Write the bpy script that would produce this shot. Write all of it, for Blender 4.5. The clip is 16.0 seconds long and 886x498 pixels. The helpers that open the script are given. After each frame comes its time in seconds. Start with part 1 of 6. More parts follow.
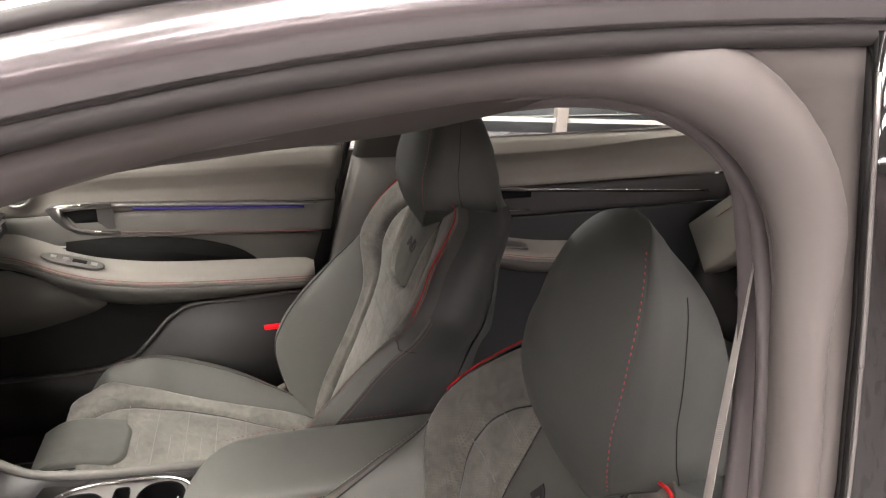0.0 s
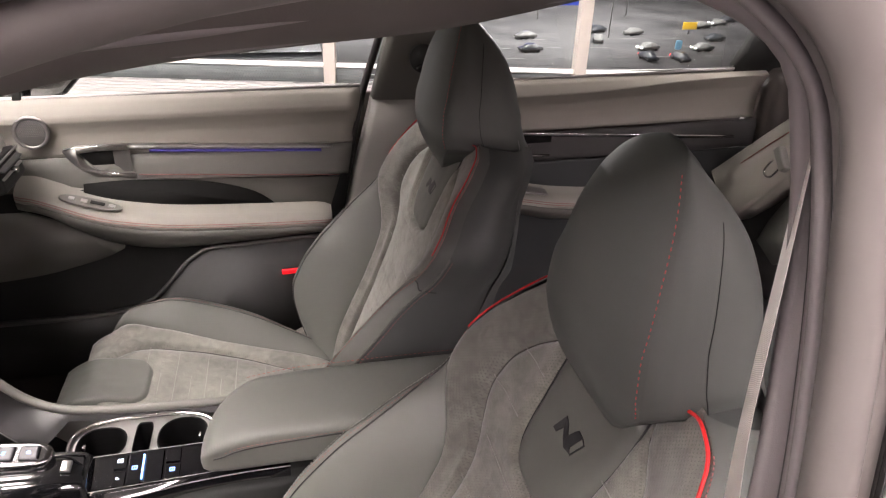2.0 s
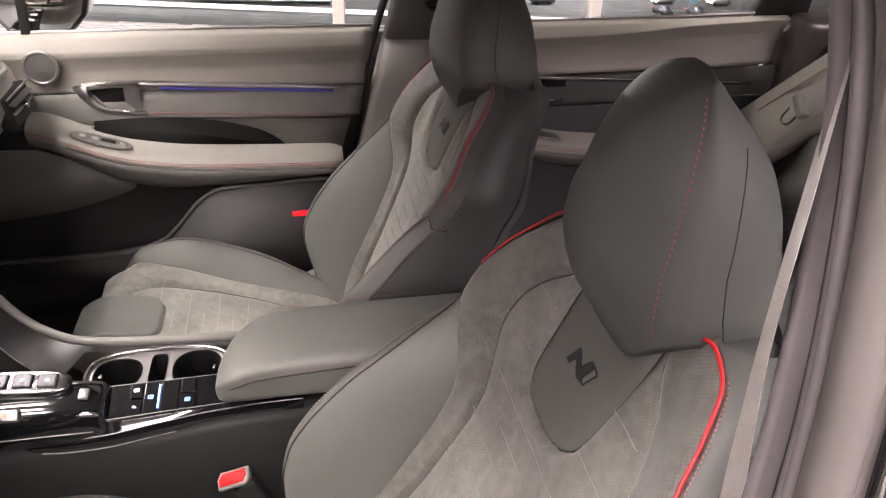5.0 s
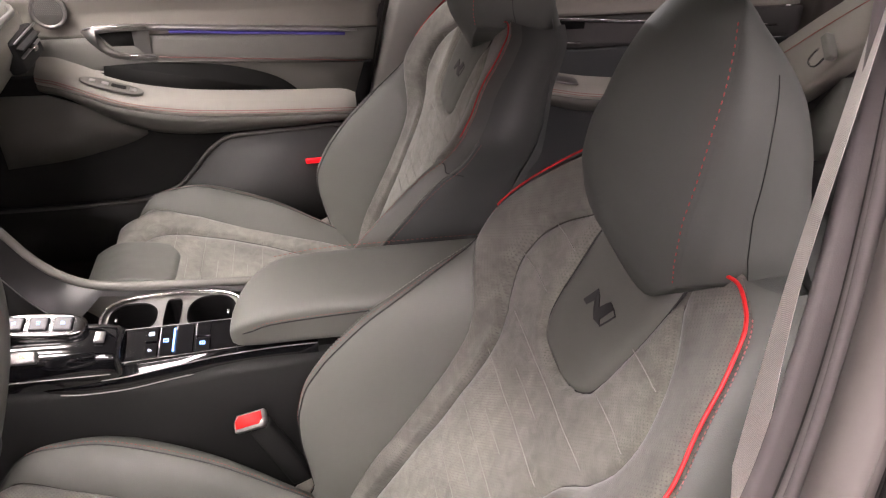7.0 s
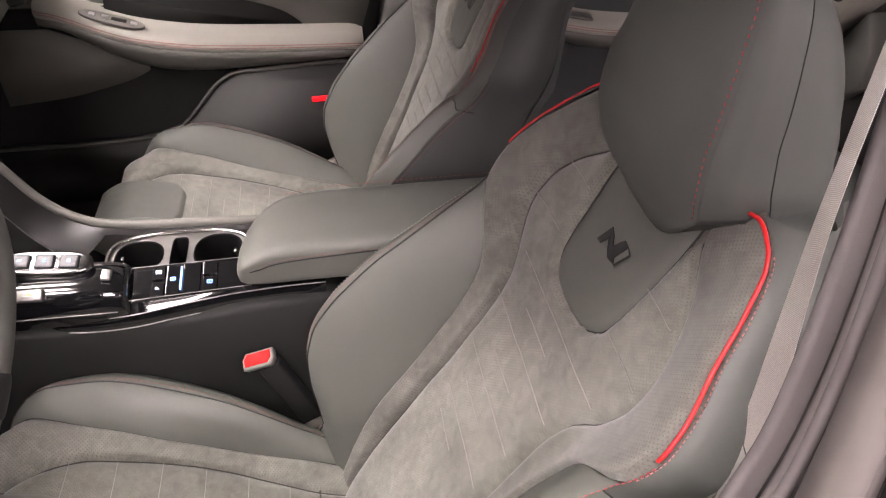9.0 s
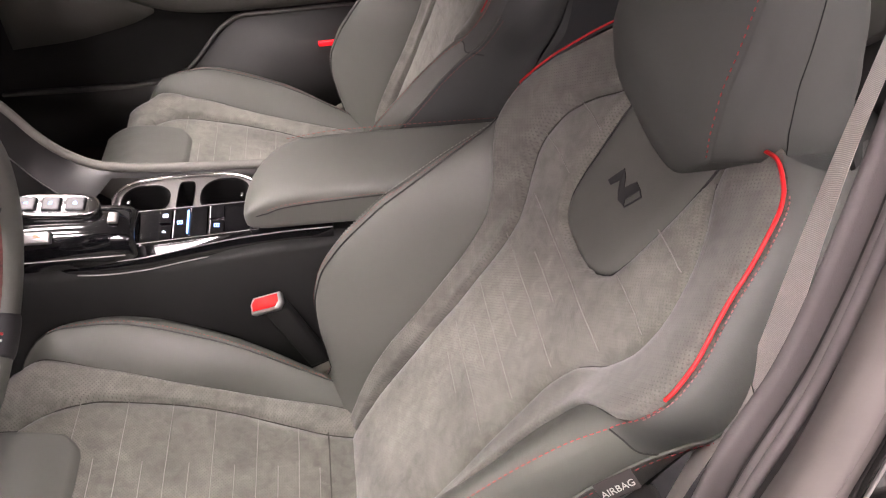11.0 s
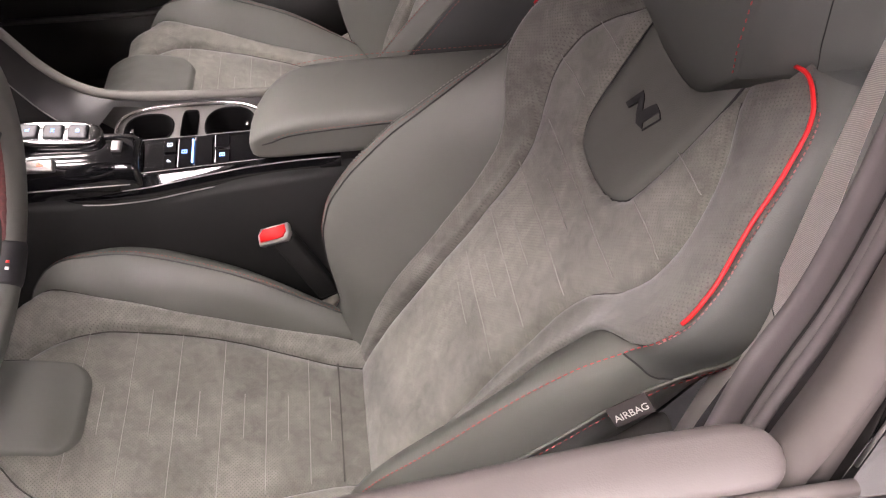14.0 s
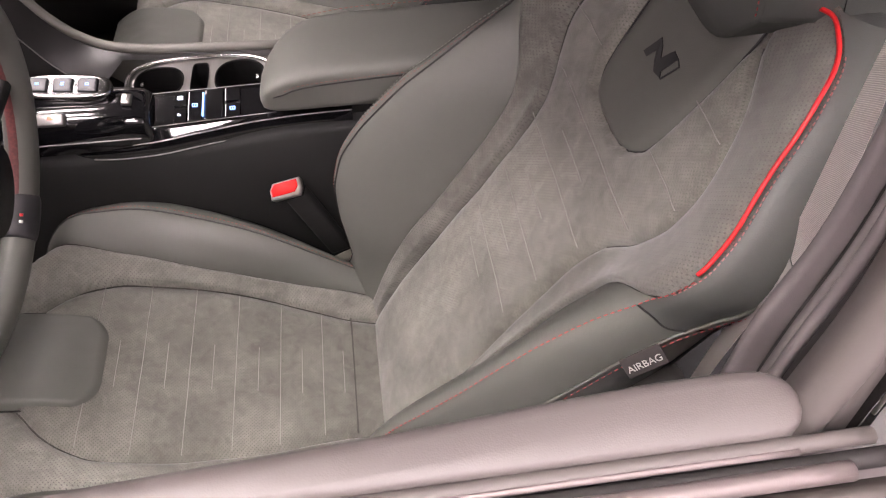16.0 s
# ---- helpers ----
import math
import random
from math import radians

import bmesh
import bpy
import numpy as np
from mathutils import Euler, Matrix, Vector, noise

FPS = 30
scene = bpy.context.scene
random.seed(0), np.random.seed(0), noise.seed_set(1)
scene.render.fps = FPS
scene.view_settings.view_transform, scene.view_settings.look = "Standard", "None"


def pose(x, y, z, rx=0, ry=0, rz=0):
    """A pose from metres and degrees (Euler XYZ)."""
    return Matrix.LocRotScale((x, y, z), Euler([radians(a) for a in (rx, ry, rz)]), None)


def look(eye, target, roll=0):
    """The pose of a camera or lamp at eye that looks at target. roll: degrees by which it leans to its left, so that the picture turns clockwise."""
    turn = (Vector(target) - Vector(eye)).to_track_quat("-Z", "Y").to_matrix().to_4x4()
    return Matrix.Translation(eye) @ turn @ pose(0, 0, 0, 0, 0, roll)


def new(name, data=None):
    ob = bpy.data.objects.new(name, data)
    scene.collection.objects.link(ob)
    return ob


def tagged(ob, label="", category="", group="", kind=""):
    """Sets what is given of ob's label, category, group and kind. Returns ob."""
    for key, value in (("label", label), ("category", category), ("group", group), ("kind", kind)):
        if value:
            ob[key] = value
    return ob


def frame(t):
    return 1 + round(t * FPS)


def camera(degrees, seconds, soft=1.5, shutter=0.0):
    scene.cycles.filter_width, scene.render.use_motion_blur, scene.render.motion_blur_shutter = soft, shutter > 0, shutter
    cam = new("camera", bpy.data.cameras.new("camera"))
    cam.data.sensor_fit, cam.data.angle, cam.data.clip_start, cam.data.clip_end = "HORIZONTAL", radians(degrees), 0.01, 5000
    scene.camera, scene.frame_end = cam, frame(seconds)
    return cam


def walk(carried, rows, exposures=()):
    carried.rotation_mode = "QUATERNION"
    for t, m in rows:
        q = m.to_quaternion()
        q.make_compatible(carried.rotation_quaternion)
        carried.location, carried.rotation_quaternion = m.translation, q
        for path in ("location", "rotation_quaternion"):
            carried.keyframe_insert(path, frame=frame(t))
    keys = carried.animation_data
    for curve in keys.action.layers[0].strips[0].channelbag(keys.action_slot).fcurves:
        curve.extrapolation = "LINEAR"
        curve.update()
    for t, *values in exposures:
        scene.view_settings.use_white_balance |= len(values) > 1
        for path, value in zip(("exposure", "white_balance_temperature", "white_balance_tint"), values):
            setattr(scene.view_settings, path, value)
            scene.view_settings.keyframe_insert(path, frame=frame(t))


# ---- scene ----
cam = camera(63.7, 16.0, 1.2)
PATH = [
    (0, (-0.268, -0.926, 1.429), (0.177, 0.846, 0.614), 2.3),
    (0.5, (-0.276, -0.926, 1.424), (0.159, 0.832, 0.574), 2.3),
    (1, (-0.28, -0.925, 1.417), (0.146, 0.821, 0.539), 2.4),
    (1.5, (-0.276, -0.92, 1.405), (0.134, 0.817, 0.503), 2.2),
    (2, (-0.279, -0.922, 1.395), (0.123, 0.806, 0.471), 2.2),
    (2.5, (-0.28, -0.926, 1.39), (0.112, 0.794, 0.446), 2.3),
    (3, (-0.285, -0.927, 1.383), (0.102, 0.783, 0.422), 2.4),
    (3.5, (-0.287, -0.929, 1.378), (0.099, 0.773, 0.401), 2.6),
    (4, (-0.29, -0.932, 1.376), (0.094, 0.761, 0.382), 2.7),
    (6.5, (-0.291, -0.927, 1.351), (0.052, 0.701, 0.241), 2.5),
    (7, (-0.289, -0.925, 1.345), (0.038, 0.685, 0.204), 2.2),
    (7.5, (-0.292, -0.923, 1.341), (0.027, 0.665, 0.168), 2.2),
    (8, (-0.289, -0.918, 1.333), (0.017, 0.649, 0.129), 2.1),
    (8.5, (-0.287, -0.913, 1.327), (0.011, 0.631, 0.091), 2.1),
    (9, (-0.29, -0.914, 1.327), (0.005, 0.606, 0.062), 2.2),
    (11.5, (-0.29, -0.917, 1.306), (-0.034, 0.503, -0.08), 2.1),
    (12, (-0.293, -0.918, 1.301), (-0.042, 0.481, -0.106), 2.1),
    (12.5, (-0.292, -0.92, 1.296), (-0.049, 0.465, -0.127), 2.0),
    (13, (-0.293, -0.921, 1.295), (-0.052, 0.447, -0.144), 2.0),
    (13.5, (-0.293, -0.92, 1.29), (-0.057, 0.431, -0.166), 2.0),
    (14, (-0.294, -0.916, 1.287), (-0.064, 0.414, -0.19), 1.9),
    (14.5, (-0.295, -0.916, 1.282), (-0.074, 0.394, -0.212), 1.7),
    (15, (-0.291, -0.917, 1.282), (-0.087, 0.372, -0.235), 1.3),
    (15.5, (-0.295, -0.917, 1.281), (-0.098, 0.349, -0.256), 1.2),
    (16, (-0.295, -0.918, 1.278), (-0.109, 0.331, -0.272), 0.9),
]
EXPOSURES = [(0.0, 0.22, 6500, 7), (1.5, 0.36, 6500, 11), (3.5, 0.46, 6500, 14), (7.0, 0.43, 6500, 14), (9.0, 0.46, 6500, 15), (12.5, 0.35, 6500, 17), (16.0, 0.11, 6500, 18)]
walk(cam, [(t, look(eye, target, roll)) for t, eye, target, roll in PATH], EXPOSURES)

# ---- light ----
world = bpy.data.worlds.new("night")
scene.world = world
world.use_nodes = True
world.node_tree.nodes["Background"].inputs[0].default_value = (0.30, 0.29, 0.33, 1)
world.node_tree.nodes["Background"].inputs[1].default_value = 0.08

# ---- materials ----
def nodes_of(name):
    m = bpy.data.materials.new(name)
    m.use_nodes = True
    nt = m.node_tree
    return m, nt, nt.nodes["Principled BSDF"]


def link(nt, a, b):
    nt.links.new(a, b)


def surface(name, colour, rough=0.5, metal=0.0, vary=0.12, scale=6.0, grain=0.0, grain_scale=400.0, coat=0.0, spec=0.5, rough_vary=0.08, stretch=(1, 1, 1), sheen=0.0):
    """A material with soft blotches of tone at one scale and fine grain at another."""
    m, nt, b = nodes_of(name)
    tc = nt.nodes.new("ShaderNodeTexCoord")
    mp = nt.nodes.new("ShaderNodeMapping")
    mp.inputs["Scale"].default_value = stretch
    link(nt, tc.outputs["Object"], mp.inputs[0])
    n1 = nt.nodes.new("ShaderNodeTexNoise")
    n1.inputs["Scale"].default_value, n1.inputs["Detail"].default_value = scale, 5
    link(nt, mp.outputs[0], n1.inputs["Vector"])
    mix = nt.nodes.new("ShaderNodeMix")
    mix.data_type = "RGBA"
    mix.inputs[6].default_value = tuple(c * (1 - vary) for c in colour) + (1,)
    mix.inputs[7].default_value = tuple(min(1, c * (1 + vary)) for c in colour) + (1,)
    rm = nt.nodes.new("ShaderNodeMapRange")
    rm.inputs[1].default_value, rm.inputs[2].default_value = 0.3, 0.7
    link(nt, n1.outputs[0], rm.inputs[0])
    link(nt, rm.outputs[0], mix.inputs[0])
    link(nt, mix.outputs[2], b.inputs["Base Color"])
    rr = nt.nodes.new("ShaderNodeMapRange")
    rr.inputs[1].default_value, rr.inputs[2].default_value = 0.3, 0.7
    rr.inputs[3].default_value, rr.inputs[4].default_value = max(0.0, rough - rough_vary), min(1, rough + rough_vary)
    link(nt, n1.outputs[0], rr.inputs[0])
    link(nt, rr.outputs[0], b.inputs["Roughness"])
    b.inputs["Metallic"].default_value = metal
    b.inputs["Coat Weight"].default_value = coat
    b.inputs["Coat Roughness"].default_value = 0.06
    b.inputs["Specular IOR Level"].default_value = spec
    b.inputs["Sheen Weight"].default_value = sheen
    if grain:
        v = nt.nodes.new("ShaderNodeTexVoronoi")
        v.inputs["Scale"].default_value = grain_scale
        link(nt, mp.outputs[0], v.inputs["Vector"])
        bump = nt.nodes.new("ShaderNodeBump")
        bump.inputs["Strength"].default_value, bump.inputs["Distance"].default_value = grain, 0.0006
        link(nt, v.outputs[0], bump.inputs["Height"])
        link(nt, bump.outputs[0], b.inputs["Normal"])
    return m


def suede(name, colour, pitch, hole, depth):
    """Brushed suede: cloudy nap, punched with rows of small holes pitch metres apart (UVs are in metres)."""
    m, nt, b = nodes_of(name)
    tc = nt.nodes.new("ShaderNodeTexCoord")
    clouds = nt.nodes.new("ShaderNodeTexNoise")
    clouds.inputs["Scale"].default_value, clouds.inputs["Detail"].default_value, clouds.inputs["Distortion"].default_value = 6.5, 10, 1.1
    link(nt, tc.outputs["Object"], clouds.inputs["Vector"])
    fibre = nt.nodes.new("ShaderNodeTexNoise")
    fibre.inputs["Scale"].default_value, fibre.inputs["Detail"].default_value = 900, 2
    link(nt, tc.outputs["Object"], fibre.inputs["Vector"])
    ramp = nt.nodes.new("ShaderNodeMapRange")
    ramp.inputs[1].default_value, ramp.inputs[2].default_value = 0.34, 0.66
    nap = nt.nodes.new("ShaderNodeTexNoise")
    nap.inputs["Scale"].default_value, nap.inputs["Detail"].default_value, nap.inputs["Distortion"].default_value = 70, 9, 0.6
    link(nt, tc.outputs["Object"], nap.inputs["Vector"])
    both = nt.nodes.new("ShaderNodeMix")
    both.inputs[0].default_value = 0.40
    link(nt, clouds.outputs[0], both.inputs[2])
    link(nt, nap.outputs[0], both.inputs[3])
    link(nt, both.outputs[0], ramp.inputs[0])
    mix = nt.nodes.new("ShaderNodeMix")
    mix.data_type = "RGBA"
    mix.inputs[6].default_value = tuple(c * 0.66 for c in colour) + (1,)
    mix.inputs[7].default_value = tuple(c * 1.33 for c in colour) + (1,)
    link(nt, ramp.outputs[0], mix.inputs[0])
    scale = nt.nodes.new("ShaderNodeVectorMath")
    scale.operation = "SCALE"
    scale.inputs[3].default_value = 1 / pitch
    link(nt, tc.outputs["UV"], scale.inputs[0])
    turn = nt.nodes.new("ShaderNodeMapping")
    turn.inputs["Rotation"].default_value = (0, 0, radians(45))
    link(nt, scale.outputs[0], turn.inputs[0])
    fr = nt.nodes.new("ShaderNodeVectorMath")
    fr.operation = "FRACTION"
    link(nt, turn.outputs[0], fr.inputs[0])
    ds = nt.nodes.new("ShaderNodeVectorMath")
    ds.operation = "DISTANCE"
    ds.inputs[1].default_value = (0.5, 0.5, 0)
    link(nt, fr.outputs[0], ds.inputs[0])
    dot = nt.nodes.new("ShaderNodeMapRange")
    dot.inputs[1].default_value, dot.inputs[2].default_value = hole * 0.75, hole * 1.25
    link(nt, ds.outputs["Value"], dot.inputs[0])
    dark = nt.nodes.new("ShaderNodeMix")
    dark.data_type = "RGBA"
    dark.inputs[6].default_value = tuple(c * (1 - depth) for c in colour) + (1,)
    link(nt, dot.outputs[0], dark.inputs[0])
    speck = nt.nodes.new("ShaderNodeMapRange")
    speck.inputs[1].default_value, speck.inputs[2].default_value = 0.3, 0.7
    speck.inputs[3].default_value, speck.inputs[4].default_value = 0.84, 1.16
    link(nt, fibre.outputs[0], speck.inputs[0])
    brushed = nt.nodes.new("ShaderNodeTexNoise")
    brushed.inputs["Scale"].default_value, brushed.inputs["Detail"].default_value, brushed.inputs["Distortion"].default_value = 3.2, 3, 1.6
    link(nt, tc.outputs["Object"], brushed.inputs["Vector"])
    lean_nap = nt.nodes.new("ShaderNodeMapRange")
    lean_nap.inputs[1].default_value, lean_nap.inputs[2].default_value = 0.38, 0.62
    lean_nap.inputs[3].default_value, lean_nap.inputs[4].default_value = 0.84, 1.10
    link(nt, brushed.outputs[0], lean_nap.inputs[0])
    both_naps = nt.nodes.new("ShaderNodeMath")
    both_naps.operation = "MULTIPLY"
    link(nt, speck.outputs[0], both_naps.inputs[0])
    link(nt, lean_nap.outputs[0], both_naps.inputs[1])
    fine = nt.nodes.new("ShaderNodeVectorMath")
    fine.operation = "SCALE"
    link(nt, mix.outputs[2], fine.inputs[0])
    link(nt, both_naps.outputs[0], fine.inputs[3])
    link(nt, fine.outputs[0], dark.inputs[7])
    link(nt, dark.outputs[2], b.inputs["Base Color"])
    add = nt.nodes.new("ShaderNodeMath")
    add.operation = "MULTIPLY_ADD"
    add.inputs[1].default_value = 0.25
    link(nt, fibre.outputs[0], add.inputs[0])
    link(nt, dot.outputs[0], add.inputs[2])
    bump = nt.nodes.new("ShaderNodeBump")
    bump.inputs["Strength"].default_value, bump.inputs["Distance"].default_value = 0.35, 0.0006
    link(nt, add.outputs[0], bump.inputs["Height"])
    link(nt, bump.outputs[0], b.inputs["Normal"])
    b.inputs["Roughness"].default_value = 0.93
    b.inputs["Specular IOR Level"].default_value = 0.15
    b.inputs["Sheen Weight"].default_value = 0.35
    b.inputs["Sheen Roughness"].default_value = 0.5
    return m


def glowing(name, colour, strength):
    m, nt, b = nodes_of(name)
    b.inputs["Base Color"].default_value = (*colour, 1)
    b.inputs["Emission Color"].default_value = (*colour, 1)
    b.inputs["Emission Strength"].default_value = strength
    return m


def sheet_glass(name, tint, ior):
    """Thin flat glazing: clear, with a faint mirror image."""
    m, nt, bs = nodes_of(name)
    clear = nt.nodes.new("ShaderNodeBsdfTransparent")
    clear.inputs[0].default_value = (*tint, 1)
    shine = nt.nodes.new("ShaderNodeBsdfGlossy")
    shine.inputs["Roughness"].default_value = 0.0
    fres = nt.nodes.new("ShaderNodeFresnel")
    fres.inputs[0].default_value = ior
    mx = nt.nodes.new("ShaderNodeMixShader")
    link(nt, fres.outputs[0], mx.inputs[0])
    link(nt, clear.outputs[0], mx.inputs[1])
    link(nt, shine.outputs[0], mx.inputs[2])
    link(nt, mx.outputs[0], nt.nodes["Material Output"].inputs[0])
    return m


LEATHER = surface("leather", (0.108, 0.111, 0.099), 0.50, vary=0.08, scale=5, grain=0.16, grain_scale=900, spec=0.46)
# LEATHER again, darkened for the shade the headrests sit in
LEATHER_HEAD_SHADED = surface("shaded headrest leather", (0.080, 0.085, 0.079), 0.58, vary=0.08, scale=5, grain=0.13, grain_scale=900, spec=0.38)
# the next two darken LEATHER; the deeper one carries the seat sides' shade
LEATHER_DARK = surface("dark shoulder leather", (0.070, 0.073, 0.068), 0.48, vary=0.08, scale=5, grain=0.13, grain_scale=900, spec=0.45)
LEATHER_SHADED = surface("shaded side leather", (0.050, 0.053, 0.051), 0.5, vary=0.08, scale=5, grain=0.28, grain_scale=900, spec=0.4)
SUEDE = suede("perforated suede", (0.174, 0.172, 0.150), 0.0033, 0.19, 0.36)
SUEDE_WIDE = suede("wide perforated suede", (0.204, 0.202, 0.179), 0.0037, 0.19, 0.36)
# shaded copy of SUEDE, only for the driver's cushion centre
SUEDE_SHADED = suede("shaded cushion suede", (0.154, 0.152, 0.133), 0.0033, 0.19, 0.36)
SUEDE_SHOULDER = suede("shoulder suede", (0.152, 0.149, 0.133), 0.0037, 0.19, 0.42)
TAG_CLOTH = surface("woven label", (0.040, 0.034, 0.033), 0.8, vary=0.1, grain=0.3, grain_scale=1500)
TAG_PRINT = surface("label print", (0.55, 0.53, 0.51), 0.7)
SILVER = surface("silver plastic", (0.52, 0.51, 0.50), 0.35, metal=0.6, vary=0.04)
RED = surface("red piping", (0.72, 0.018, 0.022), 0.42, vary=0.05)
RED_PLASTIC = surface("red plastic", (0.62, 0.010, 0.010), 0.5, vary=0.04, spec=0.25)
DULL_RED = surface("dull red thread", (0.24, 0.085, 0.075), 0.7, vary=0.1)
RED_THREAD = surface("red thread", (0.42, 0.055, 0.055), 0.6, vary=0.1)
PINK_THREAD = surface("pale red thread", (0.44, 0.15, 0.15), 0.6, vary=0.15)
PALE_THREAD = surface("pale thread", (0.255, 0.25, 0.23), 0.7, vary=0.1)
DARK_THREAD = surface("dark seam", (0.02, 0.02, 0.02), 0.8)
# darker suede tone for the shade in folds between panels
CREASE_SHADE = surface("suede crease shade", (0.055, 0.053, 0.047), 0.9, vary=0.1)
PRINT = surface("dark print", (0.022, 0.022, 0.024), 0.55)
PLASTIC = surface("grey plastic", (0.120, 0.118, 0.105), 0.6, vary=0.06, grain=0.35, grain_scale=1100)
DARK_PLASTIC = surface("dark plastic", (0.0130, 0.0134, 0.0130), 0.62, spec=0.3, vary=0.08, grain=0.35, grain_scale=1000)
REAR_LOW = surface("dark blue-grey rear door plastic", (0.020, 0.024, 0.025), 0.6, vary=0.1, grain=0.3, grain_scale=1000)
REAR_PLASTIC = surface("grey rear door plastic", (0.036, 0.035, 0.034), 0.6, vary=0.08, grain=0.35, grain_scale=1000)
TRIM_SOFT = surface("soft grey trim", (0.220, 0.208, 0.182), 0.58, vary=0.05, grain=0.3, grain_scale=900)
ARM_SOFT = surface("pale soft armrest", (0.292, 0.280, 0.250), 0.52, vary=0.05, grain=0.25, grain_scale=900)
PIANO = surface("piano black", (0.006, 0.006, 0.007), 0.06, vary=0.05, coat=1.0, rough_vary=0.03)
WING = surface("satin dark plastic", (0.016, 0.0155, 0.0155), 0.36, spec=0.5, vary=0.08, grain=0.15, grain_scale=1200)
KEY = surface("glossy dark key", (0.035, 0.035, 0.039), 0.24, metal=0.4)
DARK_CHROME = surface("dark chrome", (0.27, 0.262, 0.265), 0.16, metal=1.0, vary=0.03, rough_vary=0.04)
PILLAR_TRIM = surface("purple-grey pillar trim", (0.118, 0.104, 0.105), 0.55, vary=0.06, grain=0.08, grain_scale=900)
LIP = surface("satin sill lip", (0.13, 0.108, 0.107), 0.42, metal=0.3, vary=0.05)
SILL = surface("grey sill trim", (0.078, 0.068, 0.066), 0.55, vary=0.05, grain=0.08, grain_scale=900)
DARK_RED = surface("dark red piping", (0.42, 0.014, 0.016), 0.45, vary=0.05)
SATIN = surface("satin dark metal", (0.30, 0.29, 0.28), 0.34, metal=0.9, vary=0.06)
CHROME = surface("chrome", (0.75, 0.74, 0.73), 0.12, metal=1.0, vary=0.03, rough_vary=0.04)
BELT = surface("belt webbing", (0.40, 0.375, 0.35), 0.75, vary=0.08, scale=30, grain=0.7, grain_scale=650, stretch=(1, 1, 0.35))
def webbing(name, colour):
    """Belt webbing with fine diagonal ribs (UVs in metres)."""
    m, nt, bs = nodes_of(name)
    tc = nt.nodes.new("ShaderNodeTexCoord")
    turn = nt.nodes.new("ShaderNodeMapping")
    turn.inputs["Rotation"].default_value = (0, 0, radians(35))
    link(nt, tc.outputs["UV"], turn.inputs[0])
    wv = nt.nodes.new("ShaderNodeTexWave")
    wv.inputs["Scale"].default_value, wv.inputs["Distortion"].default_value = 180, 0.8
    link(nt, turn.outputs[0], wv.inputs["Vector"])
    mix = nt.nodes.new("ShaderNodeMix")
    mix.data_type = "RGBA"
    mix.inputs[6].default_value = tuple(c * 0.70 for c in colour) + (1,)
    mix.inputs[7].default_value = tuple(c * 1.16 for c in colour) + (1,)
    link(nt, wv.outputs[1], mix.inputs[0])
    link(nt, mix.outputs[2], bs.inputs["Base Color"])
    bump = nt.nodes.new("ShaderNodeBump")
    bump.inputs["Strength"].default_value, bump.inputs["Distance"].default_value = 0.5, 0.0006
    link(nt, wv.outputs[1], bump.inputs["Height"])
    link(nt, bump.outputs[0], bs.inputs["Normal"])
    bs.inputs["Roughness"].default_value = 0.7
    return m


RIBBED = webbing("ribbed belt webbing", (0.58, 0.545, 0.52))
RUBBER = surface("weatherstrip rubber", (0.014, 0.012, 0.012), 0.65, vary=0.08, scale=9)
RUBBER_PALE = surface("grey flocked channel", (0.070, 0.061, 0.058), 0.6, vary=0.08, scale=9)
PAINT = surface("dark metallic body paint", (0.048, 0.041, 0.038), 0.36, metal=0.3, vary=0.05, coat=0.12, rough_vary=0.03)
RAIL_PAINT = surface("glossy grey rail paint", (0.128, 0.118, 0.120), 0.24, metal=0.75, vary=0.05, coat=0.5, rough_vary=0.03)
SWITCH_PLATE = surface("grey switch plate", (0.17, 0.165, 0.15), 0.45, vary=0.05)
FAR_PILLAR = surface("far pillar plastic", (0.165, 0.160, 0.145), 0.55, vary=0.06, grain=0.3, grain_scale=1100)
POCKET = surface("grey pocket plastic", (0.026, 0.026, 0.025), 0.6, vary=0.08, grain=0.35, grain_scale=1000)
POCKET_EDGE = surface("pocket edge plastic", (0.060, 0.058, 0.054), 0.55, vary=0.06, grain=0.3, grain_scale=1000)
# near-black that paints the shade inside the far door's hollows
HOLLOW_SHADE = surface("hollow shade", (0.008, 0.008, 0.0075), 0.7, spec=0.1, vary=0.2, scale=8)
WELL_BLACK = surface("matt black well", (0.004, 0.004, 0.004), 0.6, spec=0.12)
GLOSS_BLACK = surface("gloss black pillar", (0.006, 0.006, 0.006), 0.08, coat=1.0)
CARPET = surface("carpet", (0.02, 0.02, 0.021), 0.95, vary=0.25, scale=60, grain=0.8, grain_scale=500)
HEADLINER = surface("headliner", (0.26, 0.25, 0.235), 0.9, vary=0.05, grain=0.4, grain_scale=900)
FLOOR = surface("showroom floor", (0.22, 0.215, 0.215), 0.3, vary=0.06, scale=2)
WHITE_PAINT = surface("white paint", (0.78, 0.77, 0.75), 0.5, vary=0.03)
CREAM = surface("cream paint", (0.42, 0.385, 0.345), 0.5, vary=0.04)
GRILLE_PAINT = surface("grille paint", (0.28, 0.268, 0.262), 0.5, vary=0.04)
WALL_GREY = surface("showroom wall", (0.5, 0.48, 0.46), 0.7, vary=0.06, scale=1.5)
ASPHALT = surface("asphalt", (0.10, 0.098, 0.10), 0.6, vary=0.45, scale=0.12, grain=0.6, grain_scale=120)
SHOP_GLASS = sheet_glass("showroom glass", (0.96, 0.97, 0.97), 1.5)
PANEL_GLOW = glowing("ceiling light", (1.0, 0.91, 0.865), 42.0)
# pink tint added to the near panels to warm the car's near side
TINTED_GLOW = glowing("pink-tinted ceiling light", (1.0, 0.865, 0.865), 43.0)
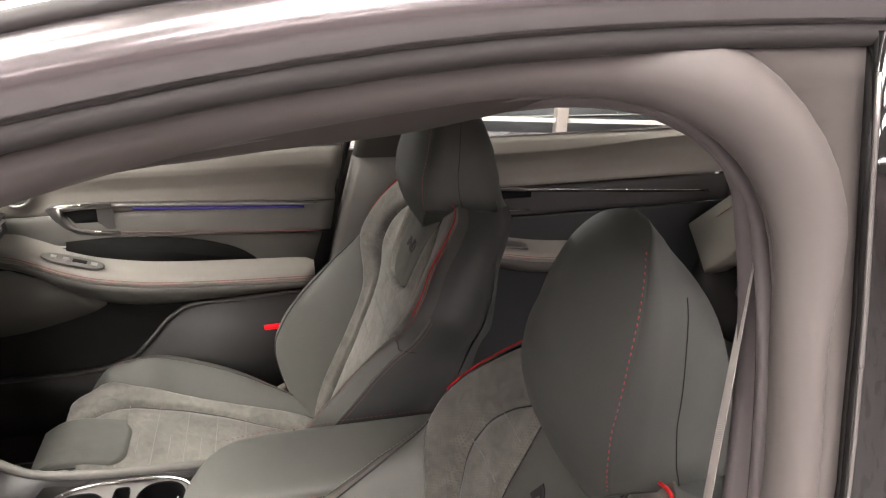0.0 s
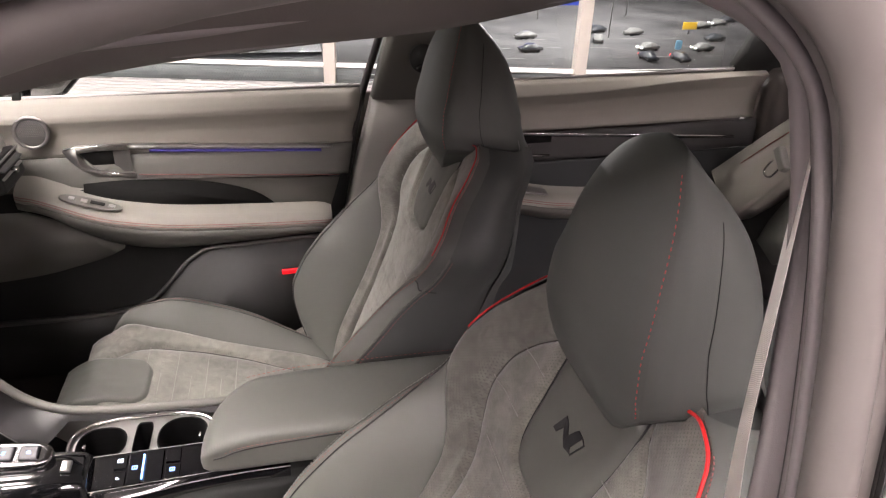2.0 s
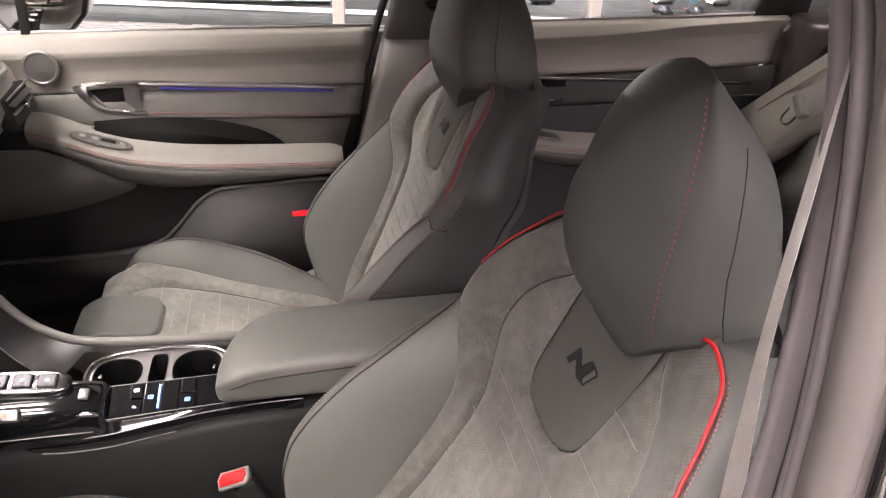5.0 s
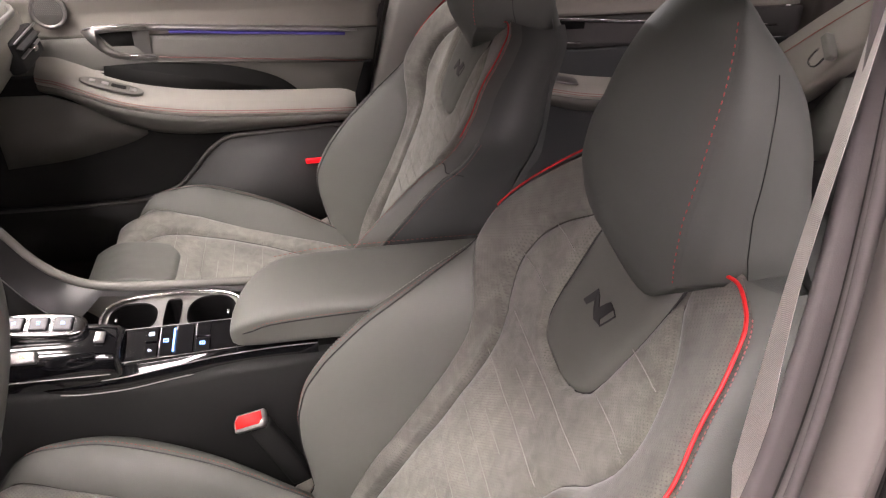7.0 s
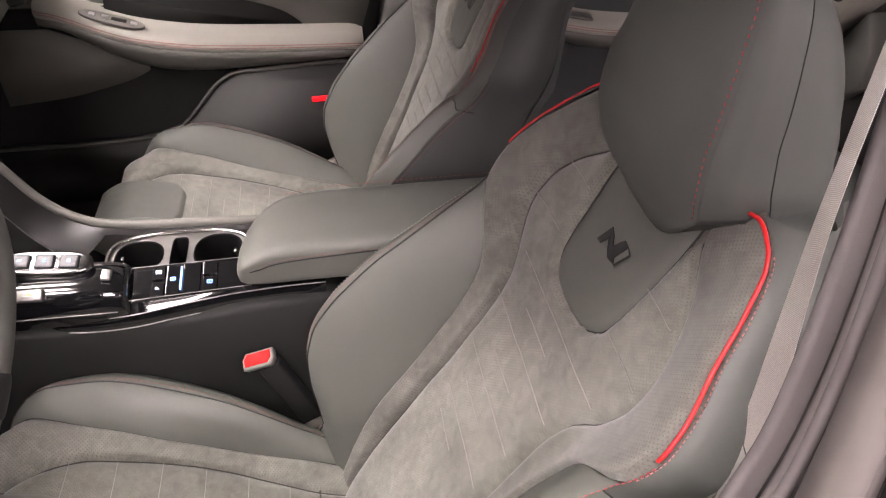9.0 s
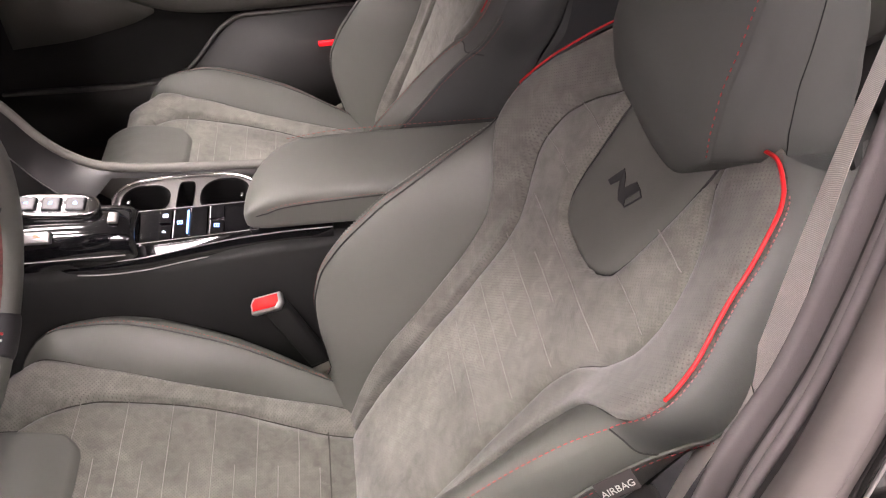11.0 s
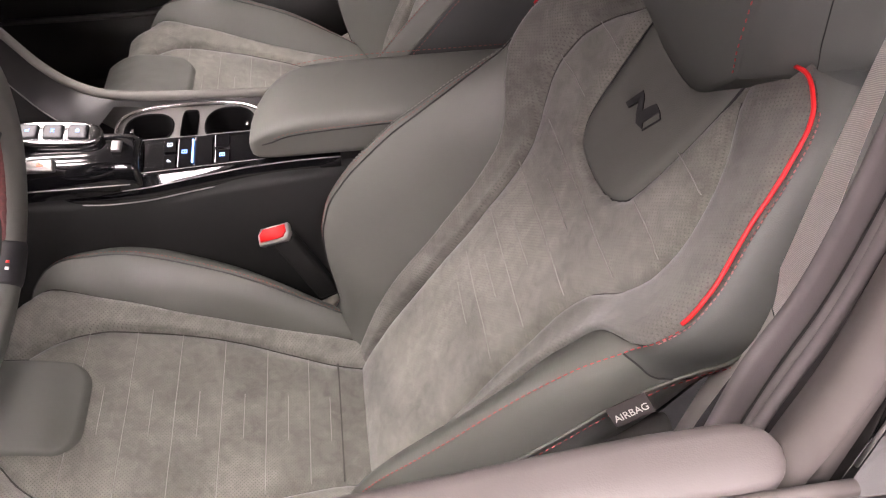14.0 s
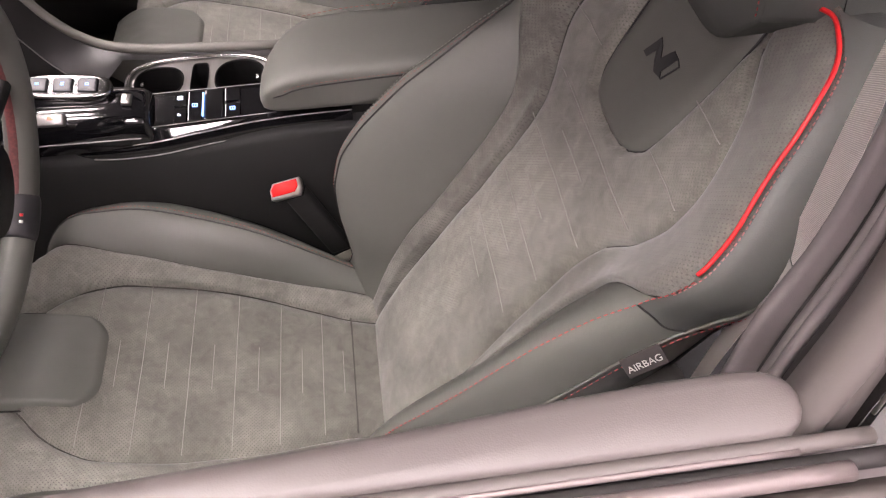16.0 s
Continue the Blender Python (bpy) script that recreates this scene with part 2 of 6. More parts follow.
BLUE_GLOW = glowing("blue ambient light", (0.045, 0.035, 0.24), 0.03)
ICON_BLUE = glowing("backlit blue", (0.25, 0.5, 1.0), 2.2)
ICON_WHITE = glowing("backlit white", (0.8, 0.88, 1.0), 1.4)
ICON_RED = glowing("backlit red", (1.0, 0.10, 0.05), 1.6)


# ---- shaping ----
def part(name, bm, material, parent=None, label="", flat=False):
    me = bpy.data.meshes.new(name)
    bmesh.ops.recalc_face_normals(bm, faces=bm.faces)
    if not flat:
        for f in bm.faces:
            f.smooth = True
    bm.to_mesh(me)
    bm.free()
    me.materials.append(material)
    ob = new(name, me)
    if parent is not None:
        ob.parent = parent
        ob.matrix_parent_inverse = parent.matrix_basis.inverted()
    if label:
        tagged(ob, label)
    return ob


def thing(name, x, y, z, label, category, group="", kind=""):
    e = new(name)
    e.empty_display_size = 0.05
    e.matrix_basis = pose(x, y, z)
    return tagged(e, label, category, group, kind)


def table(x, rows):
    """Value at x on a smooth line through rows of (x, value) that never overshoots them."""
    if x <= rows[0][0]:
        return rows[0][1]
    if x >= rows[-1][0]:
        return rows[-1][1]
    i = next(k for k in range(len(rows) - 1) if x <= rows[k + 1][0])

    def rise(k):
        return (rows[k + 1][1] - rows[k][1]) / (rows[k + 1][0] - rows[k][0])

    def slope(k):
        if k == 0:
            return rise(0)
        if k == len(rows) - 1:
            return rise(k - 1)
        a, b = rise(k - 1), rise(k)
        return 0.0 if a * b <= 0 else 2 * a * b / (a + b)
    h = rows[i + 1][0] - rows[i][0]
    f = (x - rows[i][0]) / h
    p, q, m, n = rows[i][1], rows[i + 1][1], slope(i) * h, slope(i + 1) * h
    return p + m * f + (3 * (q - p) - 2 * m - n) * f * f + (2 * (p - q) + m + n) * f ** 3


def step(x, a, b):
    f = min(1, max(0, (x - a) / (b - a)))
    return f * f * (3 - 2 * f)


def curve(pts, n):
    """n + 1 points along a smooth line through pts."""
    pts = [Vector(p) for p in pts]
    q = [2 * pts[0] - pts[1]] + pts + [2 * pts[-1] - pts[-2]]
    lengths = [0]
    for a, b in zip(pts, pts[1:]):
        lengths.append(lengths[-1] + (b - a).length)
    out = []
    for i in range(n + 1):
        s = lengths[-1] * i / n
        k = max(j for j in range(len(pts) - 1) if lengths[j] <= s + 1e-9)
        f = (s - lengths[k]) / max(1e-9, lengths[k + 1] - lengths[k])
        a, b, c, d = q[k], q[k + 1], q[k + 2], q[k + 3]
        out.append(0.5 * (2 * b + (c - a) * f + (2 * a - 5 * b + 4 * c - d) * f * f + (3 * b - a - 3 * c + d) * f ** 3))
    return out


def sheet(fn, nu, nv, thick=0.0, uv=None):
    """A sheet fn(u, v), u and v from 0 to 1; thick gives it a back."""
    bm = bmesh.new()
    lay = bm.loops.layers.uv.new("uv")
    vs = [[bm.verts.new(fn(i / nu, j / nv)) for i in range(nu + 1)] for j in range(nv + 1)]
    for j in range(nv):
        for i in range(nu):
            f = bm.faces.new((vs[j][i], vs[j][i + 1], vs[j + 1][i + 1], vs[j + 1][i]))
            for lp, (a, b) in zip(f.loops, ((i, j), (i + 1, j), (i + 1, j + 1), (i, j + 1))):
                lp[lay].uv = uv(a / nu, b / nv) if uv else (a / nu, b / nv)
    if thick:
        bmesh.ops.recalc_face_normals(bm, faces=bm.faces)
        bmesh.ops.solidify(bm, geom=bm.faces[:], thickness=thick)
    return bm


def loft(secs, closed=True, caps=True):
    bm = bmesh.new()
    rows = [[bm.verts.new(p) for p in s] for s in secs]
    n = len(rows[0])
    for a, b in zip(rows, rows[1:]):
        for i in range(n if closed else n - 1):
            k = (i + 1) % n
            bm.faces.new((a[i], a[k], b[k], b[i]))
    if caps and closed:
        bm.faces.new(rows[0][::-1])
        bm.faces.new(rows[-1])
    return bm


def frames(path):
    """Points with a side and an up that turn along with the line."""
    path = [Vector(p) for p in path]
    up = None
    out = []
    for i, p in enumerate(path):
        d = (path[min(i + 1, len(path) - 1)] - path[max(i - 1, 0)]).normalized()
        if up is None:
            up = d.orthogonal().normalized()
        up = (up - d * up.dot(d)).normalized()
        out.append((p, d.cross(up), up))
    return out


def tube(path, r, n=8):
    rr = r if callable(r) else (lambda f: r)
    fr = frames(path)
    m = len(fr) - 1
    return loft([[p + (s * math.cos(2 * math.pi * k / n) + u * math.sin(2 * math.pi * k / n)) * rr(i / m) for k in range(n)] for i, (p, s, u) in enumerate(fr)])


def join(bm, other):
    me = bpy.data.meshes.new("t")
    other.to_mesh(me)
    other.free()
    bm.from_mesh(me)
    bpy.data.meshes.remove(me)
    return bm


def dashes(path, length, gap, r):
    """Stitches along a line: one bmesh of short round-ended dashes."""
    path = [Vector(p) for p in path]
    acc = [0]
    for a, b in zip(path, path[1:]):
        acc.append(acc[-1] + (b - a).length)

    def at(s):
        for k in range(len(path) - 1):
            if s <= acc[k + 1]:
                return path[k].lerp(path[k + 1], (s - acc[k]) / max(1e-9, acc[k + 1] - acc[k]))
        return path[-1]

    bm = bmesh.new()
    s = 0
    while s + length < acc[-1]:
        a, b = at(s), at(s + length)
        d = (b - a).normalized()
        o = d.orthogonal().normalized()
        c = d.cross(o)
        rings = []
        for f, k in ((0, 0.35), (0.2, 1), (0.8, 1), (1, 0.35)):
            q = a.lerp(b, f)
            rings.append([bm.verts.new(q + (o * math.cos(t) + c * math.sin(t)) * r * k) for t in (0.4, 1.97, 3.54, 5.11)])
        for ra, rb in zip(rings, rings[1:]):
            for i in range(4):
                bm.faces.new((ra[i], ra[(i + 1) % 4], rb[(i + 1) % 4], rb[i]))
        bm.faces.new(rings[0][::-1])
        bm.faces.new(rings[-1])
        s += length + gap
    return bm


def block(m, sx, sy, sz, bevel=0.003, seg=2):
    bm = bmesh.new()
    bmesh.ops.create_cube(bm, size=1, matrix=m @ Matrix.Diagonal((sx, sy, sz, 1)))
    if bevel:
        bmesh.ops.bevel(bm, geom=bm.edges[:], offset=bevel, segments=seg, profile=0.6, affect="EDGES")
    return bm


def prism(outline, depth_vec):
    """A flat outline of 3D points pushed through along depth_vec."""
    d = Vector(depth_vec)
    return loft([[Vector(p) for p in outline], [Vector(p) + d for p in outline]])


def disc(c, normal, r, depth, n=32, ri=0.0):
    """A round plate or, with ri, a ring."""
    c, nn = Vector(c), Vector(normal).normalized()
    a = nn.orthogonal().normalized()
    b = nn.cross(a)
    ring = lambda rad, h: [c + nn * h + (a * math.cos(2 * math.pi * k / n) + b * math.sin(2 * math.pi * k / n)) * rad for k in range(n)]
    if ri:
        secs = [ring(ri, 0), ring(ri, depth), ring((ri + r) / 2, depth * 1.25), ring(r, depth), ring(r, 0), ring(ri, 0)]
        return loft(secs, caps=False)
    return loft([ring(r, 0), ring(r, depth * 0.7), ring(r * 0.94, depth)])


def text(name, body, size, m, material, parent, depth=0.0003):
    cu = bpy.data.curves.new(name, "FONT")
    cu.body, cu.size, cu.extrude, cu.align_x, cu.align_y = body, size, depth, "CENTER", "CENTER"
    tmp = bpy.data.objects.new("t", cu)
    scene.collection.objects.link(tmp)
    me = bpy.data.meshes.new_from_object(tmp)
    bpy.data.objects.remove(tmp)
    me.transform(m)
    me.materials.clear()
    me.materials.append(material)
    ob = new(name, me)
    ob.parent = parent
    ob.matrix_parent_inverse = parent.matrix_basis.inverted()
    return ob


# ---- front seats ----
FULL = [(0.345, 0.05), (0.42, 0.114), (0.46, 0.138), (0.50, 0.148), (0.54, 0.145), (0.58, 0.135), (0.62, 0.122), (0.66, 0.105), (0.70, 0.087), (0.74, 0.065), (0.78, 0.043), (0.825, 0.035), (0.857, 0.030), (0.90, 0.023), (0.945, 0.011), (0.98, 0.0), (1.1, 0.0)]
INNER = [(0.345, 0.10), (0.58, 0.112), (0.66, 0.122), (0.71, 0.13), (0.80, 0.12), (0.87, 0.105), (0.92, 0.10), (1.0, 0.09)]
RIDGE = [(0.345, 0.205), (0.42, 0.220), (0.50, 0.232), (0.58, 0.237), (0.62, 0.238), (0.66, 0.235), (0.70, 0.232), (0.74, 0.231), (0.78, 0.236), (0.80, 0.244), (0.825, 0.247), (0.85, 0.240), (0.877, 0.226), (0.907, 0.208), (0.94, 0.188), (0.959, 0.172), (0.973, 0.152), (0.985, 0.12), (1.0, 0.10)]
CHANNEL = [(0.28, 0.105), (0.443, 0.117), (0.515, 0.116), (0.607, 0.112), (0.683, 0.112), (0.725, 0.121), (0.765, 0.152), (0.81, 0.170), (0.835, 0.167), (0.873, 0.147), (0.907, 0.112), (0.93, 0.088), (0.97, 0.07)]
SEAM = [(0.28, 0.128), (0.449, 0.138), (0.537, 0.139), (0.619, 0.144), (0.683, 0.155), (0.731, 0.176), (0.76, 0.203), (0.778, 0.230), (0.80, 0.255)]
SHIELD = [(0.781, 0.012), (0.785, 0.040), (0.791, 0.055), (0.808, 0.071), (0.857, 0.078), (0.92, 0.081), (0.96, 0.078)]


def slack(a, b, seed):
    """Slight unevenness of stretched upholstery."""
    return 0.0016 * noise.noise(Vector((a * 17, b * 17, seed * 9))) + 0.0006 * noise.noise(Vector((a * 48, b * 48, seed * 9)))


def rolled(u, peak=0.42):
    """Cross-section of a stuffed bolster: round at its inner seam, falling off to the ridge."""
    t = min(1, max(0, u) / peak)
    return (1 - (1 - t) ** 2) ** 0.75 * (1 - 0.9 * (max(0, u - peak) / (1 - peak)) ** 2)


def seat(yc, back, lift, dip, label, thread):
    """A sport seat: back is its line from crease to headrest as (z, x) rows; yc its middle; lift raises the cushion and dip is how far its rear sinks."""
    x0 = table(0.345, back)
    s = thing("sport_seat", x0 - 0.2, yc, 0.12, label, "car seat", "front seats")

    def bk(w, z, off=0.0):
        e = 0.01
        dx = (table(z + e, back) - table(z - e, back)) / (2 * e)
        k = 1 / math.sqrt(1 + dx * dx)
        a = abs(w)
        h = table(z, FULL) * step(a, table(z, INNER), table(z, RIDGE)) ** (1.3 if w < 0 and yc < 0 else 1) + off + slack(w, z, yc)
        return Vector((table(z, back) - k * h, yc + w, z + k * dx * h))

    def pillow(u, v, p, sharp=10):
        return p * (1 - abs(2 * u - 1) ** sharp) * (1 - abs(2 * v - 1) ** sharp)

    def span(z0, z1, left, right, p, nu, nv, off=0.0, sharp=10):
        def f(u, v):
            z = z0 + (z1 - z0) * v
            w = left(z) + (right(z) - left(z)) * u
            rise = pillow(u, v, p, sharp)
            if z > 0.775:
                q = max((abs(w) - table(z, SHIELD)) / 0.010, (0.781 - z) / 0.006)
                rise *= min(1, max(0, q)) ** 0.5
            return bk(w, z, off - 0.0085 + rise)

        def t(u, v):
            z = z0 + (z1 - z0) * v
            return (left(z) + (right(z) - left(z)) * u, z * 1.13)
        return sheet(f, nu, nv, uv=t)

    backrest = part("backrest", span(0.28, 0.985, lambda z: -table(z, CHANNEL), lambda z: table(z, CHANNEL), 0.0165, 60, 130, 0.0, 16), SUEDE, s, "grey perforated suede centre panel with cross stitching")

    # shoulder and side channels of wider-punched suede
    for sg in (-1, 1):
        def outer(z):
            return min(table(z, SEAM), table(z, RIDGE)) if z < 0.79 else table(z, RIDGE)
        part("side_panel", span(0.29, 0.985, lambda z: sg * table(z, CHANNEL), lambda z: sg * outer(z), 0.0175 if sg > 0 else 0.0135, 18, 60, 0.001, 8), SUEDE_SHOULDER, backrest, "perforated suede shoulder panel")

        # leather bolster, puffed from its inner seam to the stitched ridge and round to the side
        def bol(u, v):
            z = 0.30 + (0.785 - 0.30) * v
            wr = table(z, RIDGE) + 0.003
            wi = min(table(z, SEAM), wr - 0.002)
            w = wi + (wr - wi) * u
            across = rolled(u) if sg > 0 else math.sin(math.pi * min(1, u * 0.92 + 0.02)) ** 0.8
            puff = (0.027 if sg > 0 else 0.005) * across * math.sin(math.pi * (0.08 + 0.90 * v)) ** 0.7
            return bk(sg * w, z, -0.004 + puff)
        part("bolster", sheet(bol, 22, 40), LEATHER, backrest, "dark leather side bolster")
        if sg > 0:
            part("seam", tube([bol(0.74, v) + Vector((-0.0006, 0, 0.0004)) for v in np.linspace(0.05, 0.99, 60)], 0.0013, 5), DARK_THREAD, backrest)
            part("stitching", dashes([bol(0.82, v) + Vector((-0.0008, 0, 0.0004)) for v in np.linspace(0.05, 0.98, 60)], 0.0036, 0.0026, 0.0005), DULL_RED if yc < 0 else PALE_THREAD, backrest, "fine stitching along the bolster's welt")

        # flank between the ridge and the back shell
        def flank(u, v):
            z = 0.335 + (0.985 - 0.335) * v
            r = table(z, RIDGE) + 0.002
            p = bk(sg * r, z, -0.002)
            depth = table(z, [(0.335, 0.14), (0.5, 0.25), (0.62, 0.25), (0.75, 0.19), (0.85, 0.14), (1.0, 0.105)])
            bulge = 0.028 * math.sin(math.pi * min(1, u * 1.15)) ** 0.7
            return p + Vector((depth * u, sg * (bulge - 0.035 * u * u), 0.0 - 0.02 * u))
        def band(v):
            return table(v, [(0.0, 0.19), (0.30, 0.20), (0.50, 0.275), (0.60, 0.30)]) if yc < 0 else 0.13

        def cut(u):
            return 0.672 - 0.022 * step(u, 0.0, 0.8)
        part("band", sheet(lambda u, v: flank(band(v * cut(u)) * u, v * cut(u)), 10, 40), LEATHER, backrest, "grey leather band below the stitched ridge")
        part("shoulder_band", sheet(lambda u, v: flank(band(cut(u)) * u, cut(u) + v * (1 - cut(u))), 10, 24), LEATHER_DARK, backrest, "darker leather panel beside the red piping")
        # driver's flank takes the lighter tone, the passenger's the shaded one
        part("flank", sheet(lambda u, v: flank(band(v) + (1 - band(v)) * u, v), 8, 44), LEATHER_DARK if yc < 0 else LEATHER_SHADED, backrest, "smooth flank of the backrest with shade in its colour")
        lip = [flank(band(v), v) + Vector((0, sg * 0.001, 0)) for v in np.linspace(0.12, 0.76, 60)]
        part("seam_welt", tube(lip, 0.0017, 6), LEATHER, backrest)
        part("stitching", dashes([p + Vector((0.005, sg * 0.0012, -0.004)) for p in lip], 0.0042, 0.0026, 0.0006), thread, backrest, "stitching along the lower band")
        part("seam", tube([flank(band(0.66) * 1.9 * k / 20, cut(1.9 * k / 20)) + Vector((0, sg * 0.0004, 0)) for k in range(21)], 0.0010, 5), DARK_THREAD, backrest)
        ridge = [bk(sg * (table(z, RIDGE) + 0.003), z, 0.0006) for z in np.linspace(0.345, 0.822, 70)]
        part("stitching", dashes(ridge, 0.0040, 0.0022, 0.0007), thread if sg < 0 else PALE_THREAD, backrest, "contrast stitching along the bolster")
        pipe = [bk(sg * (table(z, RIDGE) + 0.001), z, 0.004) for z in np.linspace(0.825, 0.972, 30)] + [bk(sg * w, z, 0.004) for w, z in ((0.138, 0.979), (0.126, 0.981), (0.112, 0.978))]
        part("red_piping", tube(curve(pipe, 50), 0.0019 if yc < 0 and sg < 0 else 0.0014, 8), RED if yc < 0 else DARK_RED, backrest, "bright red piping along the shoulder")
        part("stitching", dashes([bk(sg * (table(z, RIDGE) + 0.0044), z, 0.0012) + Vector((0.0015, 0, 0)) for z in np.linspace(0.80, 0.972, 60)], 0.0032, 0.0016, 0.0006), PINK_THREAD, backrest, "red stitching beside the piping")
        # thin dark beads paint the shade of the creases
        for curve_rows, off in ((CHANNEL, 0.0), (SEAM, -0.001)):
            hi = 0.93 if curve_rows is CHANNEL else 0.775
            part("seam", tube([bk(sg * table(z, curve_rows), z, off - 0.0060) for z in np.linspace(0.35, hi, 50)], 0.0010, 5), CREASE_SHADE, backrest)

    # cross stitching of the centre panel: long lines and short dashes between
    for z, a, b in ((0.585, 0.075, -0.095), (0.643, 0.095, -0.096), (0.706, 0.108, -0.106), (0.764, 0.112, -0.136), (0.558, 0.045, -0.022), (0.615, 0.040, -0.030), (0.673, 0.038, -0.034), (0.735, 0.040, -0.040)):
        part("stitching", tube([bk(w, z, 0.0084) for w in np.linspace(a, b, 24)], 0.0006, 4), PALE_THREAD, backrest)
    for z in (0.815, 0.871):
        for sg in (-1, 1):
            part("stitching", tube([bk(sg * w, z, 0.0083 if w < table(z, CHANNEL) - 0.012 else 0.006) for w in np.linspace(0.084, table(z, CHANNEL) - 0.007, 10)], 0.0006, 4), PALE_THREAD, backrest)

    # smooth leather shield with the printed letter mark
    def shield(u, v):
        z = 0.781 + (0.965 - 0.781) * v ** 1.35
        a = 2 * u - 1
        return bk(table(z, SHIELD) * a, z, -0.0055 + 0.0085 * (1 - abs(a) ** 12) * min(1, v * 14) ** 0.5)
    patch = part("shield_panel", sheet(shield, 36, 48), LEATHER, backrest, "smooth leather shield below the headrest")
    part("seam", tube([shield(u, v) - Vector((0.002, 0, -0.001)) for u, v in [(0, 1 - k / 20) for k in range(21)] + [(k / 12, 0) for k in range(13)] + [(1, k / 20) for k in range(21)]], 0.0012, 5), DARK_THREAD, patch)

    def mark(pts):
        return part("printed_mark", prism([bk(w, 0.861 + v, 0.0034) for w, v in pts], (-0.0007, 0, 0.0004)), PRINT, patch, flat=True)
    mark([(0.025, -0.012), (0.016, 0.009), (0.006, 0.006), (-0.004, -0.001), (-0.009, 0.008), (-0.013, 0.013), (-0.024, 0.012), (-0.016, -0.007), (-0.021, -0.011), (-0.008, -0.013), (0.001, -0.008), (0.009, -0.001), (0.016, -0.012)])
    mark([(-0.021, -0.011), (-0.031, 0.0095), (-0.0325, 0.0088), (-0.0225, -0.0117)])
    mark([(-0.024, 0.012), (-0.031, 0.0095), (-0.0312, 0.0083), (-0.0242, 0.0108)])

    # back shell and top
    def shell(u, v):
        z = 0.30 + (1.0 - 0.30) * v
        r = table(max(z, 0.345), RIDGE) - 0.02
        w = r * (2 * u - 1)
        depth = table(z, [(0.30, 0.10), (0.5, 0.105), (0.62, 0.10), (0.75, 0.105), (0.85, 0.10), (1.0, 0.08)])
        return Vector((table(z, back) + depth + 0.02 * (1 - (2 * u - 1) ** 2), yc + w, z - 0.02))
    part("back_shell", sheet(shell, 12, 24), LEATHER_SHADED, s, "dark back shell")

    def crown(u, v):
        w = 0.135 * (2 * u - 1)
        a, b = bk(w, 0.965 + 0.015 * (1 - abs(2 * u - 1) ** 3), -0.009), Vector((table(1.0, back) + 0.10, yc + w * 0.9, 0.938))
        p = a.lerp(b, v)
        p.z += 0.012 * math.sin(math.pi * v)
        return p
    part("top_panel", sheet(crown, 16, 8), LEATHER_SHADED, backrest)

    # headrest: an egg-shaped block with a low chin, its front panel set off from the sides by a stitched groove
    hx = table(1.0, back) - 0.067
    FRONT = [(0.905, 0.021), (0.93, 0.006), (0.955, -0.010), (0.98, -0.018), (1.0, -0.022), (1.03, -0.021), (1.06, -0.014), (1.10, -0.005), (1.14, 0.010), (1.16, 0.021), (1.18, 0.036), (1.197, 0.060)]
    HALF = [(0.972, 0.113), (1.0, 0.118), (1.03, 0.114), (1.06, 0.107), (1.10, 0.098), (1.14, 0.083), (1.16, 0.070), (1.178, 0.053), (1.19, 0.034), (1.197, 0.012)]
    DEPTH = [(0.972, 0.165), (1.03, 0.160), (1.076, 0.140), (1.12, 0.112), (1.15, 0.082), (1.175, 0.048), (1.19, 0.023), (1.197, 0.008)]
    TOP = 1.197

    def rise(v):
        return 1 - (1 - v) ** 1.25

    def face(v, a, sink=0.0):
        """The front panel: v from chin to crown, a from side to side."""
        f = rise(v)
        zb = 0.905 + 0.067 * abs(a) ** 2.2
        z = zb + (TOP - zb) * f
        return Vector((hx + table(z, FRONT) + 0.026 * (1 - f ** 5) * abs(a) ** 3 + sink, yc + table(0.972 + (TOP - 0.972) * f, HALF) * a, z))

    def round_back(v, ang):
        """The sides and back, from the far edge at 0 to the near edge at pi."""
        f, sn, cs = rise(v), math.sin(ang), math.cos(ang)
        zb = 0.972 - 0.026 * sn
        z, ze = zb + (TOP - zb) * f, 0.972 + (TOP - 0.972) * f
        return Vector((hx + table(z, FRONT) + 0.026 * (1 - f ** 5) + table(ze, DEPTH) * sn ** 0.85, yc + table(ze, HALF) * math.copysign(abs(cs) ** 0.55, cs), z - 0.010 * f * sn))

    across = (-1, -0.985, -0.972, -0.955, -0.92, -0.86, -0.76, -0.63, -0.48, -0.32, -0.16, 0)
    across += tuple(-a for a in across[-2::-1])
    secs = []
    for j in range(49):
        v = 0.998 * j / 48
        loop = [face(v, a, 0.0016 * (1 - v ** 6) if 0.98 < abs(a) < 0.99 else 0.0) for a in across]
        loop += [round_back(v, math.pi * i / 22) for i in range(1, 22)]
        secs.append(loop)
    head = part("headrest", loft(secs), LEATHER_HEAD_SHADED, s, "shade-darkened leather bucket-style headrest")
    for sg in (-1, 1):
        if sg < 0:
            part("stitching", dashes([face(v, -0.958) - Vector((0.0006, 0, 0)) for v in np.linspace(0.03, 0.88, 70)], 0.0034, 0.003, 0.0006), RED_THREAD, head, "red stitching down the headrest edge")
        rear = []
        for v in np.linspace(0.0, 0.72, 40):
            sn = min(0.9, (0.068 - 0.034 * v) / table(0.972 + (TOP - 0.972) * rise(v), DEPTH)) ** (1 / 0.85)
            ang = math.asin(sn)
            rear.append(round_back(v, ang if sg > 0 else math.pi - ang) + Vector((0, sg * 0.0002, 0)))
        part("seam", tube(rear, 0.0006, 5), DARK_THREAD, head)

    # cushion
    def cz(x):
        """Height of the cushion's middle at x before the crease."""
        d = x0 - x
